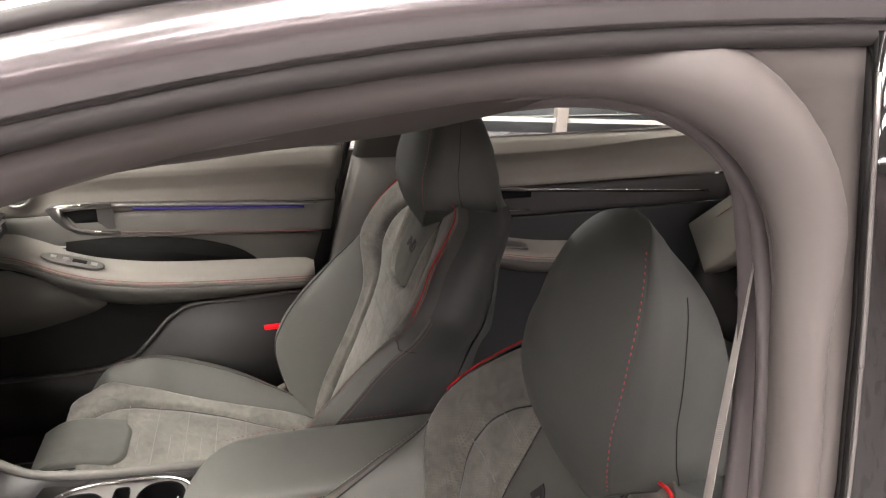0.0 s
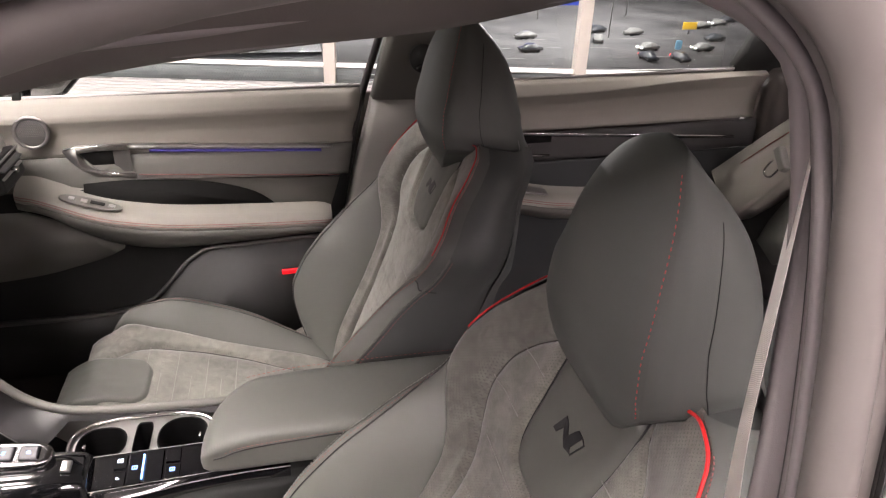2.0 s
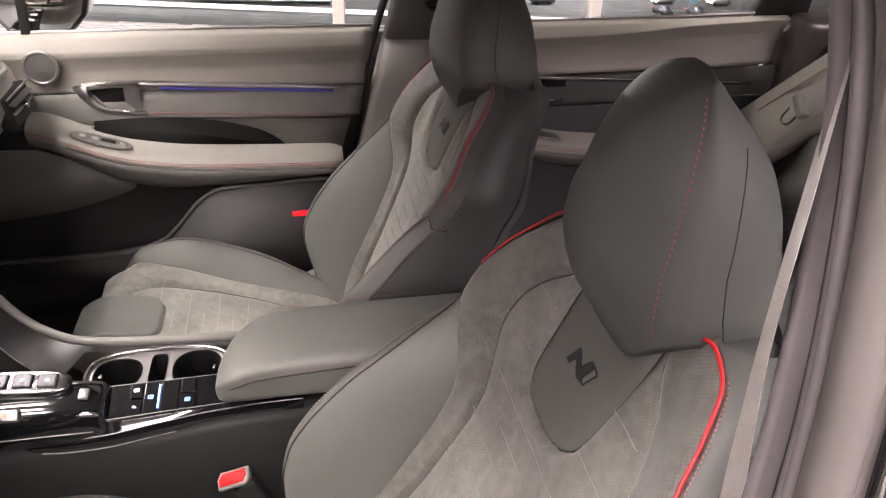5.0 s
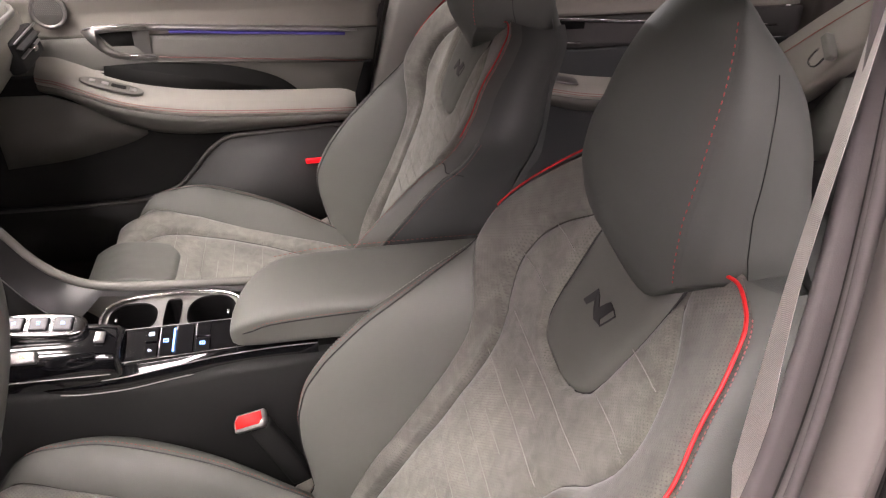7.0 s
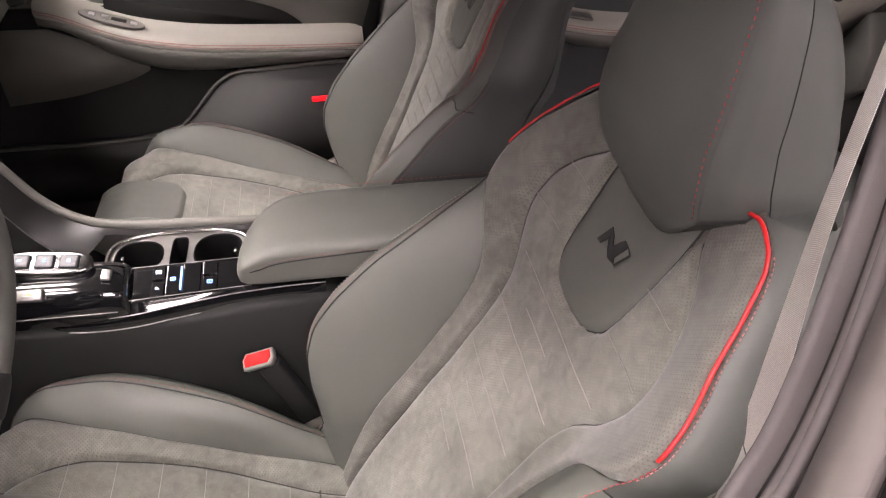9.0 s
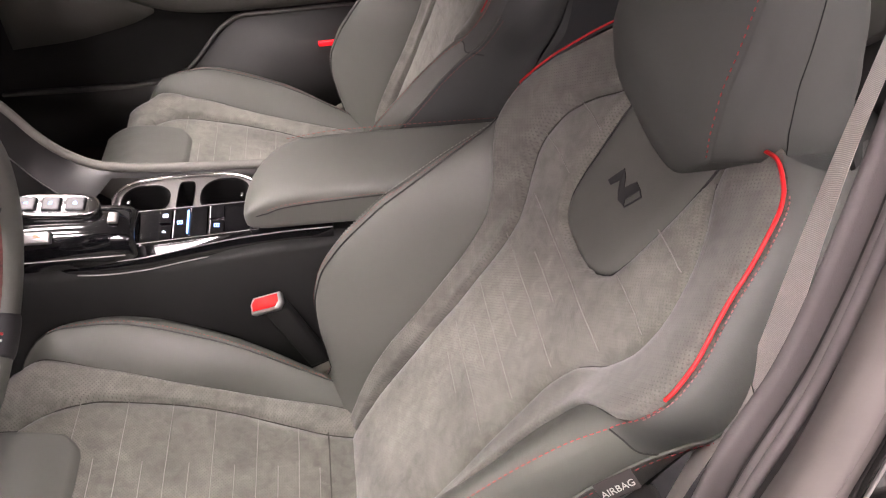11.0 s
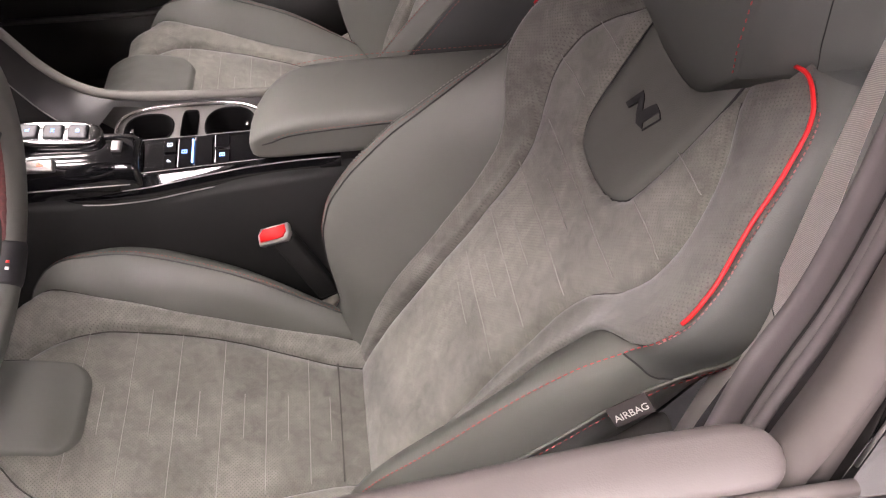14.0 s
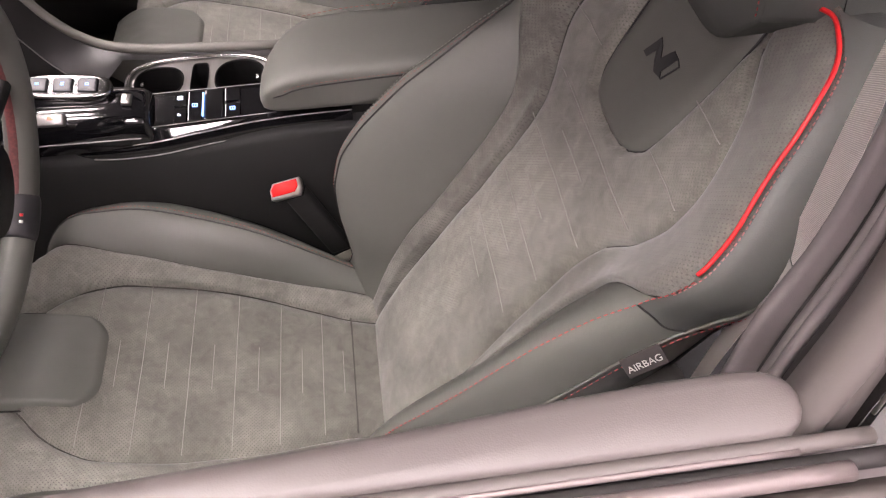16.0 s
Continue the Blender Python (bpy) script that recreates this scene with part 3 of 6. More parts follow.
        return 0.345 + lift + 0.24 * d - 0.9 * max(0, d - 0.42) ** 2 * 2.2 + dip * table(d, DIP)

    DIP = [(0.0, -0.045), (0.06, -0.043), (0.15, -0.038), (0.25, -0.029), (0.33, -0.024), (0.39, -0.017), (0.45, -0.007), (0.50, 0.0)]
    CB = [(0.0, 0.097), (0.06, 0.101), (0.12, 0.114), (0.20, 0.131), (0.30, 0.141), (0.38, 0.138), (0.42, 0.125), (0.45, 0.105), (0.475, 0.078), (0.51, 0.045)]
    CO = [(0.0, 0.138), (0.11, 0.147), (0.234, 0.162), (0.35, 0.177), (0.424, 0.185), (0.474, 0.193), (0.52, 0.200)]
    CR = [(0.0, 0.178), (0.066, 0.193), (0.13, 0.213), (0.224, 0.238), (0.316, 0.252), (0.382, 0.252), (0.44, 0.242), (0.484, 0.222), (0.53, 0.205)]
    CF = [(0.0, 0.03), (0.08, 0.050), (0.2, 0.070), (0.33, 0.071), (0.42, 0.043), (0.5, 0.012), (0.56, 0.0)]

    def cu(w, d, off=0.0):
        h = table(d, CF) * step(abs(w), table(d, CB) * 0.9, table(d, CR)) + off + slack(w, d + 2, yc)
        h -= 10 * max(0, d - 0.445) ** 2 * step(abs(w), 0.155, 0.205)
        return Vector((x0 - d - 0.1 * h, yc + w, cz(x0 - d) + h))

    def cspan(d0, d1, left, right, p, nu, nv, sharp=14, off=0.0):
        def f(u, v):
            d = d0 + (d1 - d0) * v
            return cu(left(d) + (right(d) - left(d)) * u, d, off - 0.0085 + pillow(u, v, p, sharp))

        def t(u, v):
            d = d0 + (d1 - d0) * v
            return (left(d) + (right(d) - left(d)) * u, d)
        return sheet(f, nu, nv, uv=t)

    cushion = part("cushion", cspan(0.0, 0.52, lambda d: -table(d, CB), lambda d: table(d, CB), 0.0155, 26, 44, 16), SUEDE_SHADED if yc < 0 else SUEDE, s, "grey perforated suede cushion with cross stitching")

    def border(u, v):
        """The rolled suede frame in front of the centre panel."""
        a = math.pi * (u - 0.5)
        d = 0.40 + 0.18 * v
        w = (0.215 - 0.03 * v) * math.sin(a)
        return cu(w, d, -0.012 - 0.08 * v * v)
    part("front_roll", sheet(border, 24, 10), SUEDE_WIDE, cushion)
    for sg in (-1, 1):
        part("side_panel", cspan(0.0, 0.53, lambda d: sg * table(d, CB), lambda d: sg * table(d, CO), 0.0155, 12, 36, 8), SUEDE_WIDE, cushion, "suede border of the cushion")

        def cb(u, v):
            d = 0.0 + 0.545 * v
            wi, wr = table(d, CO), table(d, CR)
            return cu(sg * (wi + (wr - wi) * u), d, -0.004 + 0.021 * rolled(u, 0.60) * math.sin(math.pi * (0.05 + 0.93 * v)) ** 0.6)
        part("bolster", sheet(cb, 18, 36), LEATHER, cushion, "dark leather cushion bolster")

        def skirt(u, v):
            d = 0.0 + 0.545 * v
            p = cu(sg * table(d, CR), d, -0.004)
            drop = (0.02 + 0.17 * u * u + 0.03 * u) if u else 0
            return p + Vector((0, sg * 0.024 * math.sin(math.pi * min(1, 0.15 + u * 0.75)) - sg * 0.011, -drop))
        part("skirt", sheet(skirt, 8, 30), LEATHER_SHADED, cushion, "dark leather side of the cushion")
        part("seam_welt", tube([cb(0.66, v) + Vector((0, 0, 0.0004)) for v in np.linspace(0.0, 0.99, 40)], 0.0013, 6), LEATHER_SHADED, cushion)
        part("stitching", dashes([cb(0.735, v) + Vector((0, 0, 0.0003)) for v in np.linspace(0.0, 0.97, 50)], 0.0036, 0.0026, 0.0006), DULL_RED, cushion, "red stitching along the bolster")
        for rows in (CB, CO):
            part("seam", tube([cu(sg * table(d, rows), d, -0.0065) for d in np.linspace(0.0, 0.50, 50)], 0.0012, 5), CREASE_SHADE, cushion)
    for k in range(6):
        d = 0.105 + 0.0598 * k
        c = table(d, CB) - 0.008
        part("stitching", tube([cu(w, d, 0.0075) for w in np.linspace(-c, c, 22)], 0.0006, 4), PALE_THREAD, cushion)
        part("stitching", tube([cu(w, d - 0.030, 0.0075) for w in np.linspace(-0.036, 0.036, 8)], 0.0006, 4), PALE_THREAD, cushion)
    part("stitching", tube([cu(w, 0.012, 0.006) for w in np.linspace(-0.085, 0.085, 12)], 0.0006, 4), PALE_THREAD, cushion)
    part("seam", tube([cu(w, 0.060, 0.0062) for w in np.linspace(-0.098, 0.098, 20)], 0.0014, 5), CREASE_SHADE, cushion)

    # leather pad on the cushion's front
    def pad(u, v):
        a, b = 2 * u - 1, v
        d = 0.386 + 0.175 * b ** 1.2
        corner = max(0, abs(a) - 0.45) / 0.55
        d += 0.045 * (1 - math.sqrt(max(0, 1 - corner ** 2))) * (1 - b)
        lip = min(1, (1 - abs(a)) / 0.10) ** 0.5 * min(1, b / 0.07) ** 0.5
        return cu(0.073 * a, d, -0.006 + 0.021 * lip - 0.10 * max(0, b - 0.6) ** 2)
    part("front_pad", sheet(pad, 40, 40), LEATHER, cushion, "smooth leather pad at the cushion's front edge")
    part("seam", tube([pad(0, v) + Vector((0, -0.001, 0.008)) for v in np.linspace(0.9, 0, 16)] + [pad(u, 0) + Vector((0.001, 0, 0.008)) for u in np.linspace(0, 1, 24)] + [pad(1, v) + Vector((0, 0.001, 0.008)) for v in np.linspace(0, 0.9, 16)], 0.0013, 5), DARK_THREAD, cushion)

    def front(u, v):
        a = math.pi * (u - 0.5)
        p = cu(0.215 * math.sin(a), 0.55 - 0.02 * abs(math.sin(a)) ** 3, -0.05)
        return p + Vector((0.06 * v * v, 0, -0.16 * v))
    part("front_face", sheet(front, 16, 8), LEATHER_SHADED, cushion)
    for sg in ((-1,) if yc < 0 else ()):
        part("side_cover", block(pose(x0 + 0.17, yc + sg * 0.225, 0.44), 0.24, 0.03, 0.40, 0.012), POCKET_EDGE, s, "dark plastic seat side cover")
    base = block(pose(x0 - 0.25, yc, 0.19), 0.46, 0.40, 0.10, 0.02)
    part("seat_base", base, DARK_PLASTIC, s, "dark plastic seat base")
    for sy in (-0.19, 0.19):
        part("rail", block(pose(x0 - 0.22, yc + sy, 0.14), 0.62, 0.04, 0.04, 0.006), SATIN, s, "metal seat rail")
    return s, bk, cu


DRIVER_BACK = [(0.25, -0.338), (0.30, -0.31), (0.345, -0.285), (0.60, -0.14), (0.86, 0.0), (0.985, 0.06), (1.16, 0.13), (1.3, 0.19)]
PASSENGER_BACK = [(0.25, -0.235), (0.30, -0.216), (0.345, -0.201), (0.60, -0.106), (0.86, -0.011), (0.985, 0.042), (1.16, 0.109), (1.3, 0.169)]
driver, driver_bk, driver_cu = seat(-0.37, DRIVER_BACK, 0.0, 1.0, "charcoal leather and suede driver's sport seat with red piping", RED_THREAD)
passenger, passenger_bk, passenger_cu = seat(0.345, PASSENGER_BACK, 0.012, 0.3, "charcoal leather and suede front passenger seat with red piping", DULL_RED)

tag_x = Vector((0.8, 0.0, 0.6)).normalized()
tag_n = Vector((-0.336, -0.80, 0.448)).normalized()
tag_y = tag_n.cross(tag_x)
TM = Matrix((tag_x, tag_y, tag_n)).transposed().to_4x4()
TM.translation = Vector((-0.089, -0.649, 0.774))
tag = part("airbag_tag", block(TM, 0.035, 0.019, 0.0016, 0.0005), TAG_CLOTH, driver, "small dark brown sewn-in airbag label")
text("tag_text", "AIRBAG", 0.0088, TM @ pose(0, -0.002, 0.0009), TAG_PRINT, tag)

# pale hinge covers that show between cushion and backrest
for owner, hx, hy, hz, size in ((driver, -0.325, -0.115, 0.287, 0.085), (passenger, -0.272, 0.60, 0.365, 0.11)):
    hinge = part("hinge_cover", block(pose(hx, hy, hz, 15, -28, 0), size, 0.02, 0.045, 0.007, 3), TRIM_SOFT, owner, "pale grey backrest hinge cover")
    part("cover_joint", block(pose(hx, hy, hz, 15, -28, 0) @ pose(0, 0, 0.002), size * 0.96, 0.021, 0.0022, 0), DARK_PLASTIC, hinge)


# ---- car floor and tunnel ----
floor_car = part("floor", block(pose(0.0, 0, 0.09), 2.6, 1.5, 0.06, 0.01), CARPET)
tagged(floor_car, "black carpeted car floor", "car floor", kind="structure")


# ---- centre console ----
console = thing("centre_console", -0.4, 0.0, 0.12, "grey plastic centre console with piano black trim between the seats", "car console")
secs = []
for x, zt, yl, yr in ((-1.05, 0.60, -0.11, 0.13), (-0.85, 0.585, -0.108, 0.115), (-0.70, 0.575, -0.104, 0.098), (-0.55, 0.572, -0.100, 0.078), (-0.42, 0.585, -0.095, 0.066), (-0.3, 0.592, -0.09, 0.066), (0.05, 0.59, -0.09, 0.066), (0.20, 0.57, -0.09, 0.066)):
    yl += 0.007
    secs.append([(x, yl - 0.012, 0.12), (x, yl - 0.016, 0.30), (x, yl - 0.024, zt - 0.10), (x, yl - 0.012, zt - 0.03), (x, yl, zt - 0.008), (x, yl + 0.02, zt - 0.10), (x, yr - 0.03, zt - 0.10), (x, yr, zt - 0.01), (x, yr + 0.012, zt - 0.05), (x, yr + 0.012, 0.12)])
part("side_body", loft(secs), DARK_PLASTIC, console, "dark grey plastic console body")


# far rail sweeping up to the dashboard
RAIL = curve([(-0.30, 0.058, 0.612), (-0.50, 0.060, 0.616), (-0.64, 0.070, 0.618), (-0.705, 0.088, 0.628), (-0.75, 0.098, 0.662), (-0.79, 0.104, 0.722), (-0.85, 0.110, 0.80), (-0.95, 0.118, 0.90)], 40)


part("far_rail", tube(RAIL, 0.0075, 10), PLASTIC, console, "pale grey rolled edge of the console")
def wing(u, v):
    p = RAIL[int(round(u * 40))]
    k = 1 - 0.78 * step(p.x, -0.70, -0.645)
    return p + Vector((0.0, -0.055 * v * k + 0.004, -0.001 - 0.05 * v ** 1.5 * (k if k > 0.5 else 0.28)))
part("inner_wing", sheet(wing, 40, 8), WING, console, "satin dark grey inner face of the console")
def lower_wing(u, v):
    p = RAIL[int(round(18 + u * 22))]
    return p + Vector((0.02 * v, -0.051 - 0.03 * v, -0.051 - 0.12 * v))
part("front_panel", sheet(lower_wing, 22, 6), DARK_PLASTIC, console, "dark panel below the dashboard")
part("panel_line", tube([Vector(lower_wing(u, 0)) + Vector((0.0, -0.001, 0.001)) for u in np.linspace(0, 1, 23)], 0.0011, 5), SATIN, console)
def outer_wing(u, v):
    p = RAIL[int(round(u * 40))]
    return p + Vector((0.0, 0.006 + 0.012 * v, -0.30 * v))
part("outer_wing", sheet(outer_wing, 40, 6), PLASTIC, console)

# piano black surround and cup holders
LIP_LINE = [(-0.98, -0.055, 0.585), (-0.765, -0.074, 0.575), (-0.742, -0.083, 0.574), (-0.70, -0.098, 0.573), (-0.645, -0.104, 0.573), (-0.606, -0.1035, 0.574), (-0.527, -0.0945, 0.579), (-0.446, -0.0865, 0.585), (-0.36, -0.084, 0.589), (-0.31, -0.084, 0.590)]


def lip_at(x):
    return Vector((x, table(x, [(r[0], r[1]) for r in LIP_LINE]), table(x, [(r[0], r[2]) for r in LIP_LINE])))


def deck(u, v):
    """Gloss black tray: a scoop that rises from the lip to the button panel, then a gentle slope to the cup holders."""
    x = -0.98 + 0.67 * u
    a, c = lip_at(x), Vector((x, -0.028, 0.604))
    b = Vector((x, -0.0915 + 0.07 * (x + 0.605) + 0.025 * step(x, -0.62, -0.75), 0))
    b.z = min(0.5895, a.z + 1.19 * abs(b.y - a.y))
    if v < 0.5:
        f = v / 0.5
        p = a.lerp(b, f)
        p.z -= 0.0002 * math.sin(math.pi * f)
        return p
    return b.lerp(c, (v - 0.5) / 0.5)


part("black_trim", sheet(deck, 60, 16), PIANO, console, "glossy piano black console trim")
part("black_lip", sheet(lambda u, v: lip_at(-0.80 + 0.49 * u) + Vector((0, -0.0045 * math.sin(math.pi * min(1, v * 0.8)), 0.001 * math.cos(1.57 * v) - 0.021 * v)), 60, 10), PIANO, console, "rolled piano black lip")
part("lip_line", tube([lip_at(x) + Vector((0, -0.0035, -0.0205)) for x in np.linspace(-0.80, -0.31, 50)], 0.0009, 5), SATIN, console)
part("trim_edge", tube([lip_at(x) + Vector((0, 0.0002, 0.0006)) for x in np.linspace(-0.765, -0.31, 60)], 0.0010, 6), SATIN, console, "thin bright edge")


def oval(k, n, cx, cy, a, b, z):
    t = 2 * math.pi * k / n
    c, s = math.cos(t), math.sin(t)
    return Vector((cx + a * math.copysign(abs(c) ** 0.75, c), cy + b * math.copysign(abs(s) ** 0.75, s), z))


N = 48
CX, CY = -0.533, 0.004
ring = [p for p in (oval(k, 96, CX, CY, 0.107, 0.053, 0.603) for k in range(-10, 59)) if p.y > -0.030]
part("cup_rim", tube(ring, 0.0034, 8), CHROME, console, "bright oval cup holder rim")
HOLES = ((-0.594, 0.003, 0.036, 0.036, 2.4), (-0.474, 0.003, 0.037, 0.041, 2.4), (-0.534, 0.006, 0.0125, 0.036, 5.0))


bm = sheet(lambda u, v: (CX - 0.105 + 0.21 * u, CY - 0.051 + 0.102 * v, 0.599), 110, 54)
gone = []
for f in bm.faces:
    c = f.calc_center_median()
    if abs((c.x - CX) / 0.106) ** 2.67 + abs((c.y - CY) / 0.052) ** 2.67 > 1 or any(abs((c.x - hx) / ax) ** p + abs((c.y - hy) / ay) ** p < 1 for hx, hy, ax, ay, p in HOLES):
        gone.append(f)
bmesh.ops.delete(bm, geom=gone, context="FACES")
part("cup_plate", bm, SATIN, console, "satin metal plate with two cup openings and a slot")
for hx, hy, ax, ay, p in HOLES:
    def rim_at(k, s, z, hx=hx, hy=hy, ax=ax, ay=ay, p=p):
        t = 2 * math.pi * k / 36
        c, sn = math.cos(t), math.sin(t)
        return Vector((hx + ax * s * math.copysign(abs(c) ** (2 / p), c), hy + ay * s * math.copysign(abs(sn) ** (2 / p), sn), z))
    bm = loft([[rim_at(k, s, z) for k in range(36)] for s, z in ((1.03, 0.6005), (1.0, 0.602), (0.97, 0.599), (0.95, 0.56), (0.92, 0.52))], caps=False)
    bm.faces.new([v for v in bm.verts][-36:])
    part("cup_well", bm, WELL_BLACK, console, "deep black cup well")
for cxx, sx in ((-0.622, 1), (-0.446, -1)):
    part("cup_clip", block(pose(cxx, 0.004, 0.588, 0, 15 * sx, 0), 0.005, 0.010, 0.022, 0.0015), CHROME, console)

# button panel beside the cups
panel = part("button_panel", sheet(lambda u, v: (-0.605 + 0.185 * u, -0.093 + 0.013 * u + (0.059 - 0.007 * u) * max(0, v - 0.12) / 0.88, 0.590 + (0.014 * (v - 0.12) / 0.88 + 0.001 * math.sin(math.pi * v) if v > 0.1 else -0.010)), 12, 10), PIANO, console, "gloss black button panel")
ptilt = math.degrees(math.atan2(0.014, 0.058))
def panel_at(u, v, h=0.0):
    return pose(-0.605 + 0.185 * u, -0.093 + 0.013 * u + (0.059 - 0.007 * u) * v, 0.5915 + 0.014 * v + h, ptilt, 0, -1)
for u, v, sx, sy in ((0.26, 0.76, 0.019, 0.025), (0.26, 0.26, 0.019, 0.025), (0.375, 0.5, 0.020, 0.054), (0.52, 0.5, 0.026, 0.054), (0.665, 0.76, 0.022, 0.025), (0.665, 0.26, 0.022, 0.025)):
    part("button", block(panel_at(u, v, 0.0012), sx - 0.001, sy - 0.001, 0.003, 0.0008), PIANO, panel, flat=True)
part("light_bar", block(panel_at(0.438, 0.5, 0.0036), 0.0026, 0.042, 0.003, 0.001), ICON_BLUE, panel, "thin blue light bar")
part("panel_edge", tube([panel_at(u, 0.02, 0.002).translation for u in np.linspace(0, 1.0, 12)], 0.0007, 6), SATIN, panel)
part("panel_edge", tube([panel_at(u, 0.99, 0.003).translation for u in np.linspace(0, 1.0, 12)], 0.0007, 6), SATIN, panel)
for u, v in ((0.26, 0.76), (0.665, 0.28), (0.375, 0.5)):
    for dx, dy, sx, sy in ((0, 0.0025, 0.0075, 0.0009), (0, -0.0025, 0.0075, 0.0009), (-0.0034, 0, 0.0009, 0.005), (0.0034, 0, 0.0009, 0.005), (0, 0, 0.0008, 0.005)):
        part("icon", block(panel_at(u, v, 0.0040) @ pose(dx, dy, 0), sx, sy, 0.0004, 0), ICON_BLUE if u > 0.3 else ICON_WHITE, panel, flat=True)
text("icon", "P", 0.008, panel_at(0.26, 0.26, 0.0039) @ pose(0, 0, 0, 0, 0, 90), ICON_WHITE, panel)

# gear selector by wire
gear = thing("gear_selector", -0.68, -0.06, 0.60, "gloss black push-button gear selector with lit keys", "gear selector")
secs = []
for x, h, w in ((-0.98, 0.040, 0.046), (-0.80, 0.040, 0.046), (-0.70, 0.038, 0.045), (-0.63, 0.034, 0.043), (-0.605, 0.030, 0.041), (-0.597, 0.022, 0.038), (-0.594, 0.010, 0.034)):
    secs.append([(x, -0.062 + w * math.copysign(abs(math.cos(t)) ** 0.6, math.cos(t)), 0.575 + 0.006 * math.cos(t) + (h + 0.016) * math.sin(t) ** 0.7) for t in np.linspace(0, math.pi, 17)])
part("housing", loft(secs, closed=False), PIANO, gear, "gloss black housing")
part("housing_line", tube([(x, -0.108 + 0.003 * (x + 0.98), 0.588) for x in np.linspace(-0.98, -0.61, 20)], 0.0009, 6), SATIN, gear)
gm = pose(-0.705, -0.048, 0.640, 16, 4, -2)
def pod(sx, sy, z):
    return [gm @ Vector((sx * math.copysign(abs(math.cos(t)) ** 0.55, math.cos(t)), sy * math.copysign(abs(math.sin(t)) ** 0.7, math.sin(t)), z)) for t in np.linspace(0, 2 * math.pi, 40, endpoint=False)]
part("key_surround", loft([pod(0.060, 0.019, -0.014), pod(0.063, 0.022, -0.006), pod(0.063, 0.022, 0.001), pod(0.060, 0.0195, 0.005), pod(0.056, 0.016, 0.006)]), DARK_CHROME, gear, "bright rounded key surround")
for k, ch in enumerate("RND"):
    key = part("key", block(gm @ pose(-0.033 + 0.033 * k, 0, 0.005), 0.027, 0.024, 0.010, 0.004, 4), KEY, gear, "dark metal key with lit letter", flat=True)
    text("letter", ch, 0.0075, gm @ pose(-0.033 + 0.033 * k, 0, 0.0103, 0, 0, 90), ICON_BLUE, key)
pk = part("key", block(pose(-0.724, -0.094, 0.622, 40, 0, -2), 0.042, 0.018, 0.010, 0.003), SATIN, gear, "satin metal parking key with lit red letter")
text("letter", "P", 0.012, pose(-0.724, -0.0965, 0.6275, 40, 0, -2) @ pose(0.005, 0, 0.001, 0, 0, 90), ICON_RED, pk)
part("release_key", block(pose(-0.622, -0.070, 0.629, 12, 6, -2), 0.014, 0.018, 0.006, 0.002), SATIN, gear)

# padded lid
lid = thing("console_armrest", -0.2, -0.02, 0.60, "dark grey leather console armrest with stitched edge", "armrest")
def lid_sec(x, top, low, yn, yf, r):
    c = (yn + yf) / 2
    out = []
    for k in range(48):
        t = 2 * math.pi * k / 48
        cy, sz = math.cos(t), math.sin(t)
        out.append(Vector((x, c + (yf - yn) / 2 * math.copysign(abs(cy) ** 0.36, cy), (top + low) / 2 + (top - low) / 2 * math.copysign(abs(sz) ** 0.40, sz))))
    return out
rows = [(-0.436, 0.634, 0.622, -0.090, -0.070), (-0.433, 0.641, 0.614, -0.097, -0.048), (-0.425, 0.650, 0.608, -0.100, -0.020), (-0.412, 0.659, 0.605, -0.1015, 0.004), (-0.395, 0.667, 0.603, -0.102, 0.024), (-0.375, 0.673, 0.602, -0.102, 0.038), (-0.35, 0.677, 0.602, -0.102, 0.046), (-0.30, 0.680, 0.602, -0.102, 0.049), (-0.2, 0.681, 0.602, -0.103, 0.050), (0.0, 0.684, 0.602, -0.103, 0.050), (0.045, 0.68, 0.604, -0.10, 0.048), (0.055, 0.66, 0.62, -0.08, 0.03)]
part("pad", loft([lid_sec(x, a, b, c, d, 0) for x, a, b, c, d in rows]), LEATHER, lid, "dark leather armrest pad")
part("seam", tube(curve([(-0.430, -0.0960, 0.631), (-0.405, -0.1025, 0.640), (-0.36, -0.1030, 0.652), (-0.2, -0.1038, 0.662), (0.0, -0.1038, 0.667)], 40), 0.0011, 5), DARK_THREAD, lid)
part("stitching", dashes(curve([(-0.40, -0.1025, 0.6465), (-0.36, -0.1035, 0.6570), (-0.2, -0.1042, 0.6665), (0.0, -0.1042, 0.6715)], 40), 0.004, 0.0026, 0.0004), DULL_RED, lid)
part("stitching", dashes(curve([(-0.37, 0.036, 0.6745), (-0.30, 0.042, 0.680), (-0.2, 0.044, 0.6815), (0.0, 0.044, 0.684)], 40), 0.005, 0.003, 0.0006), DULL_RED, lid)

# seat belt buckle
buckle = thing("seat_belt_buckle", -0.36, -0.14, 0.36, "black seat belt buckle with red release button", "seat belt buckle")
bmx = pose(-0.401, -0.140, 0.456, 0, -22, 0)
part("stalk", block(bmx @ pose(0.004, 0, -0.045), 0.036, 0.022, 0.15, 0.005), DARK_PLASTIC, buckle)
top = bmx @ pose(-0.002, -0.004, 0.045, 30, 8, 0)
def chamfered(sx, sy, cut, z):
    return [top @ Vector((x * sx / 2, y * sy / 2, z)) for x, y in ((-1, -1), (1 - cut, -1), (1, -0.2), (1, 1), (-1 + cut, 1), (-1, 0.2))]
part("button_frame", loft([chamfered(0.047, 0.0235, 0.25, -0.010), chamfered(0.049, 0.0255, 0.25, 0.006), chamfered(0.045, 0.022, 0.25, 0.010)]), SILVER, buckle, "silver buckle frame")
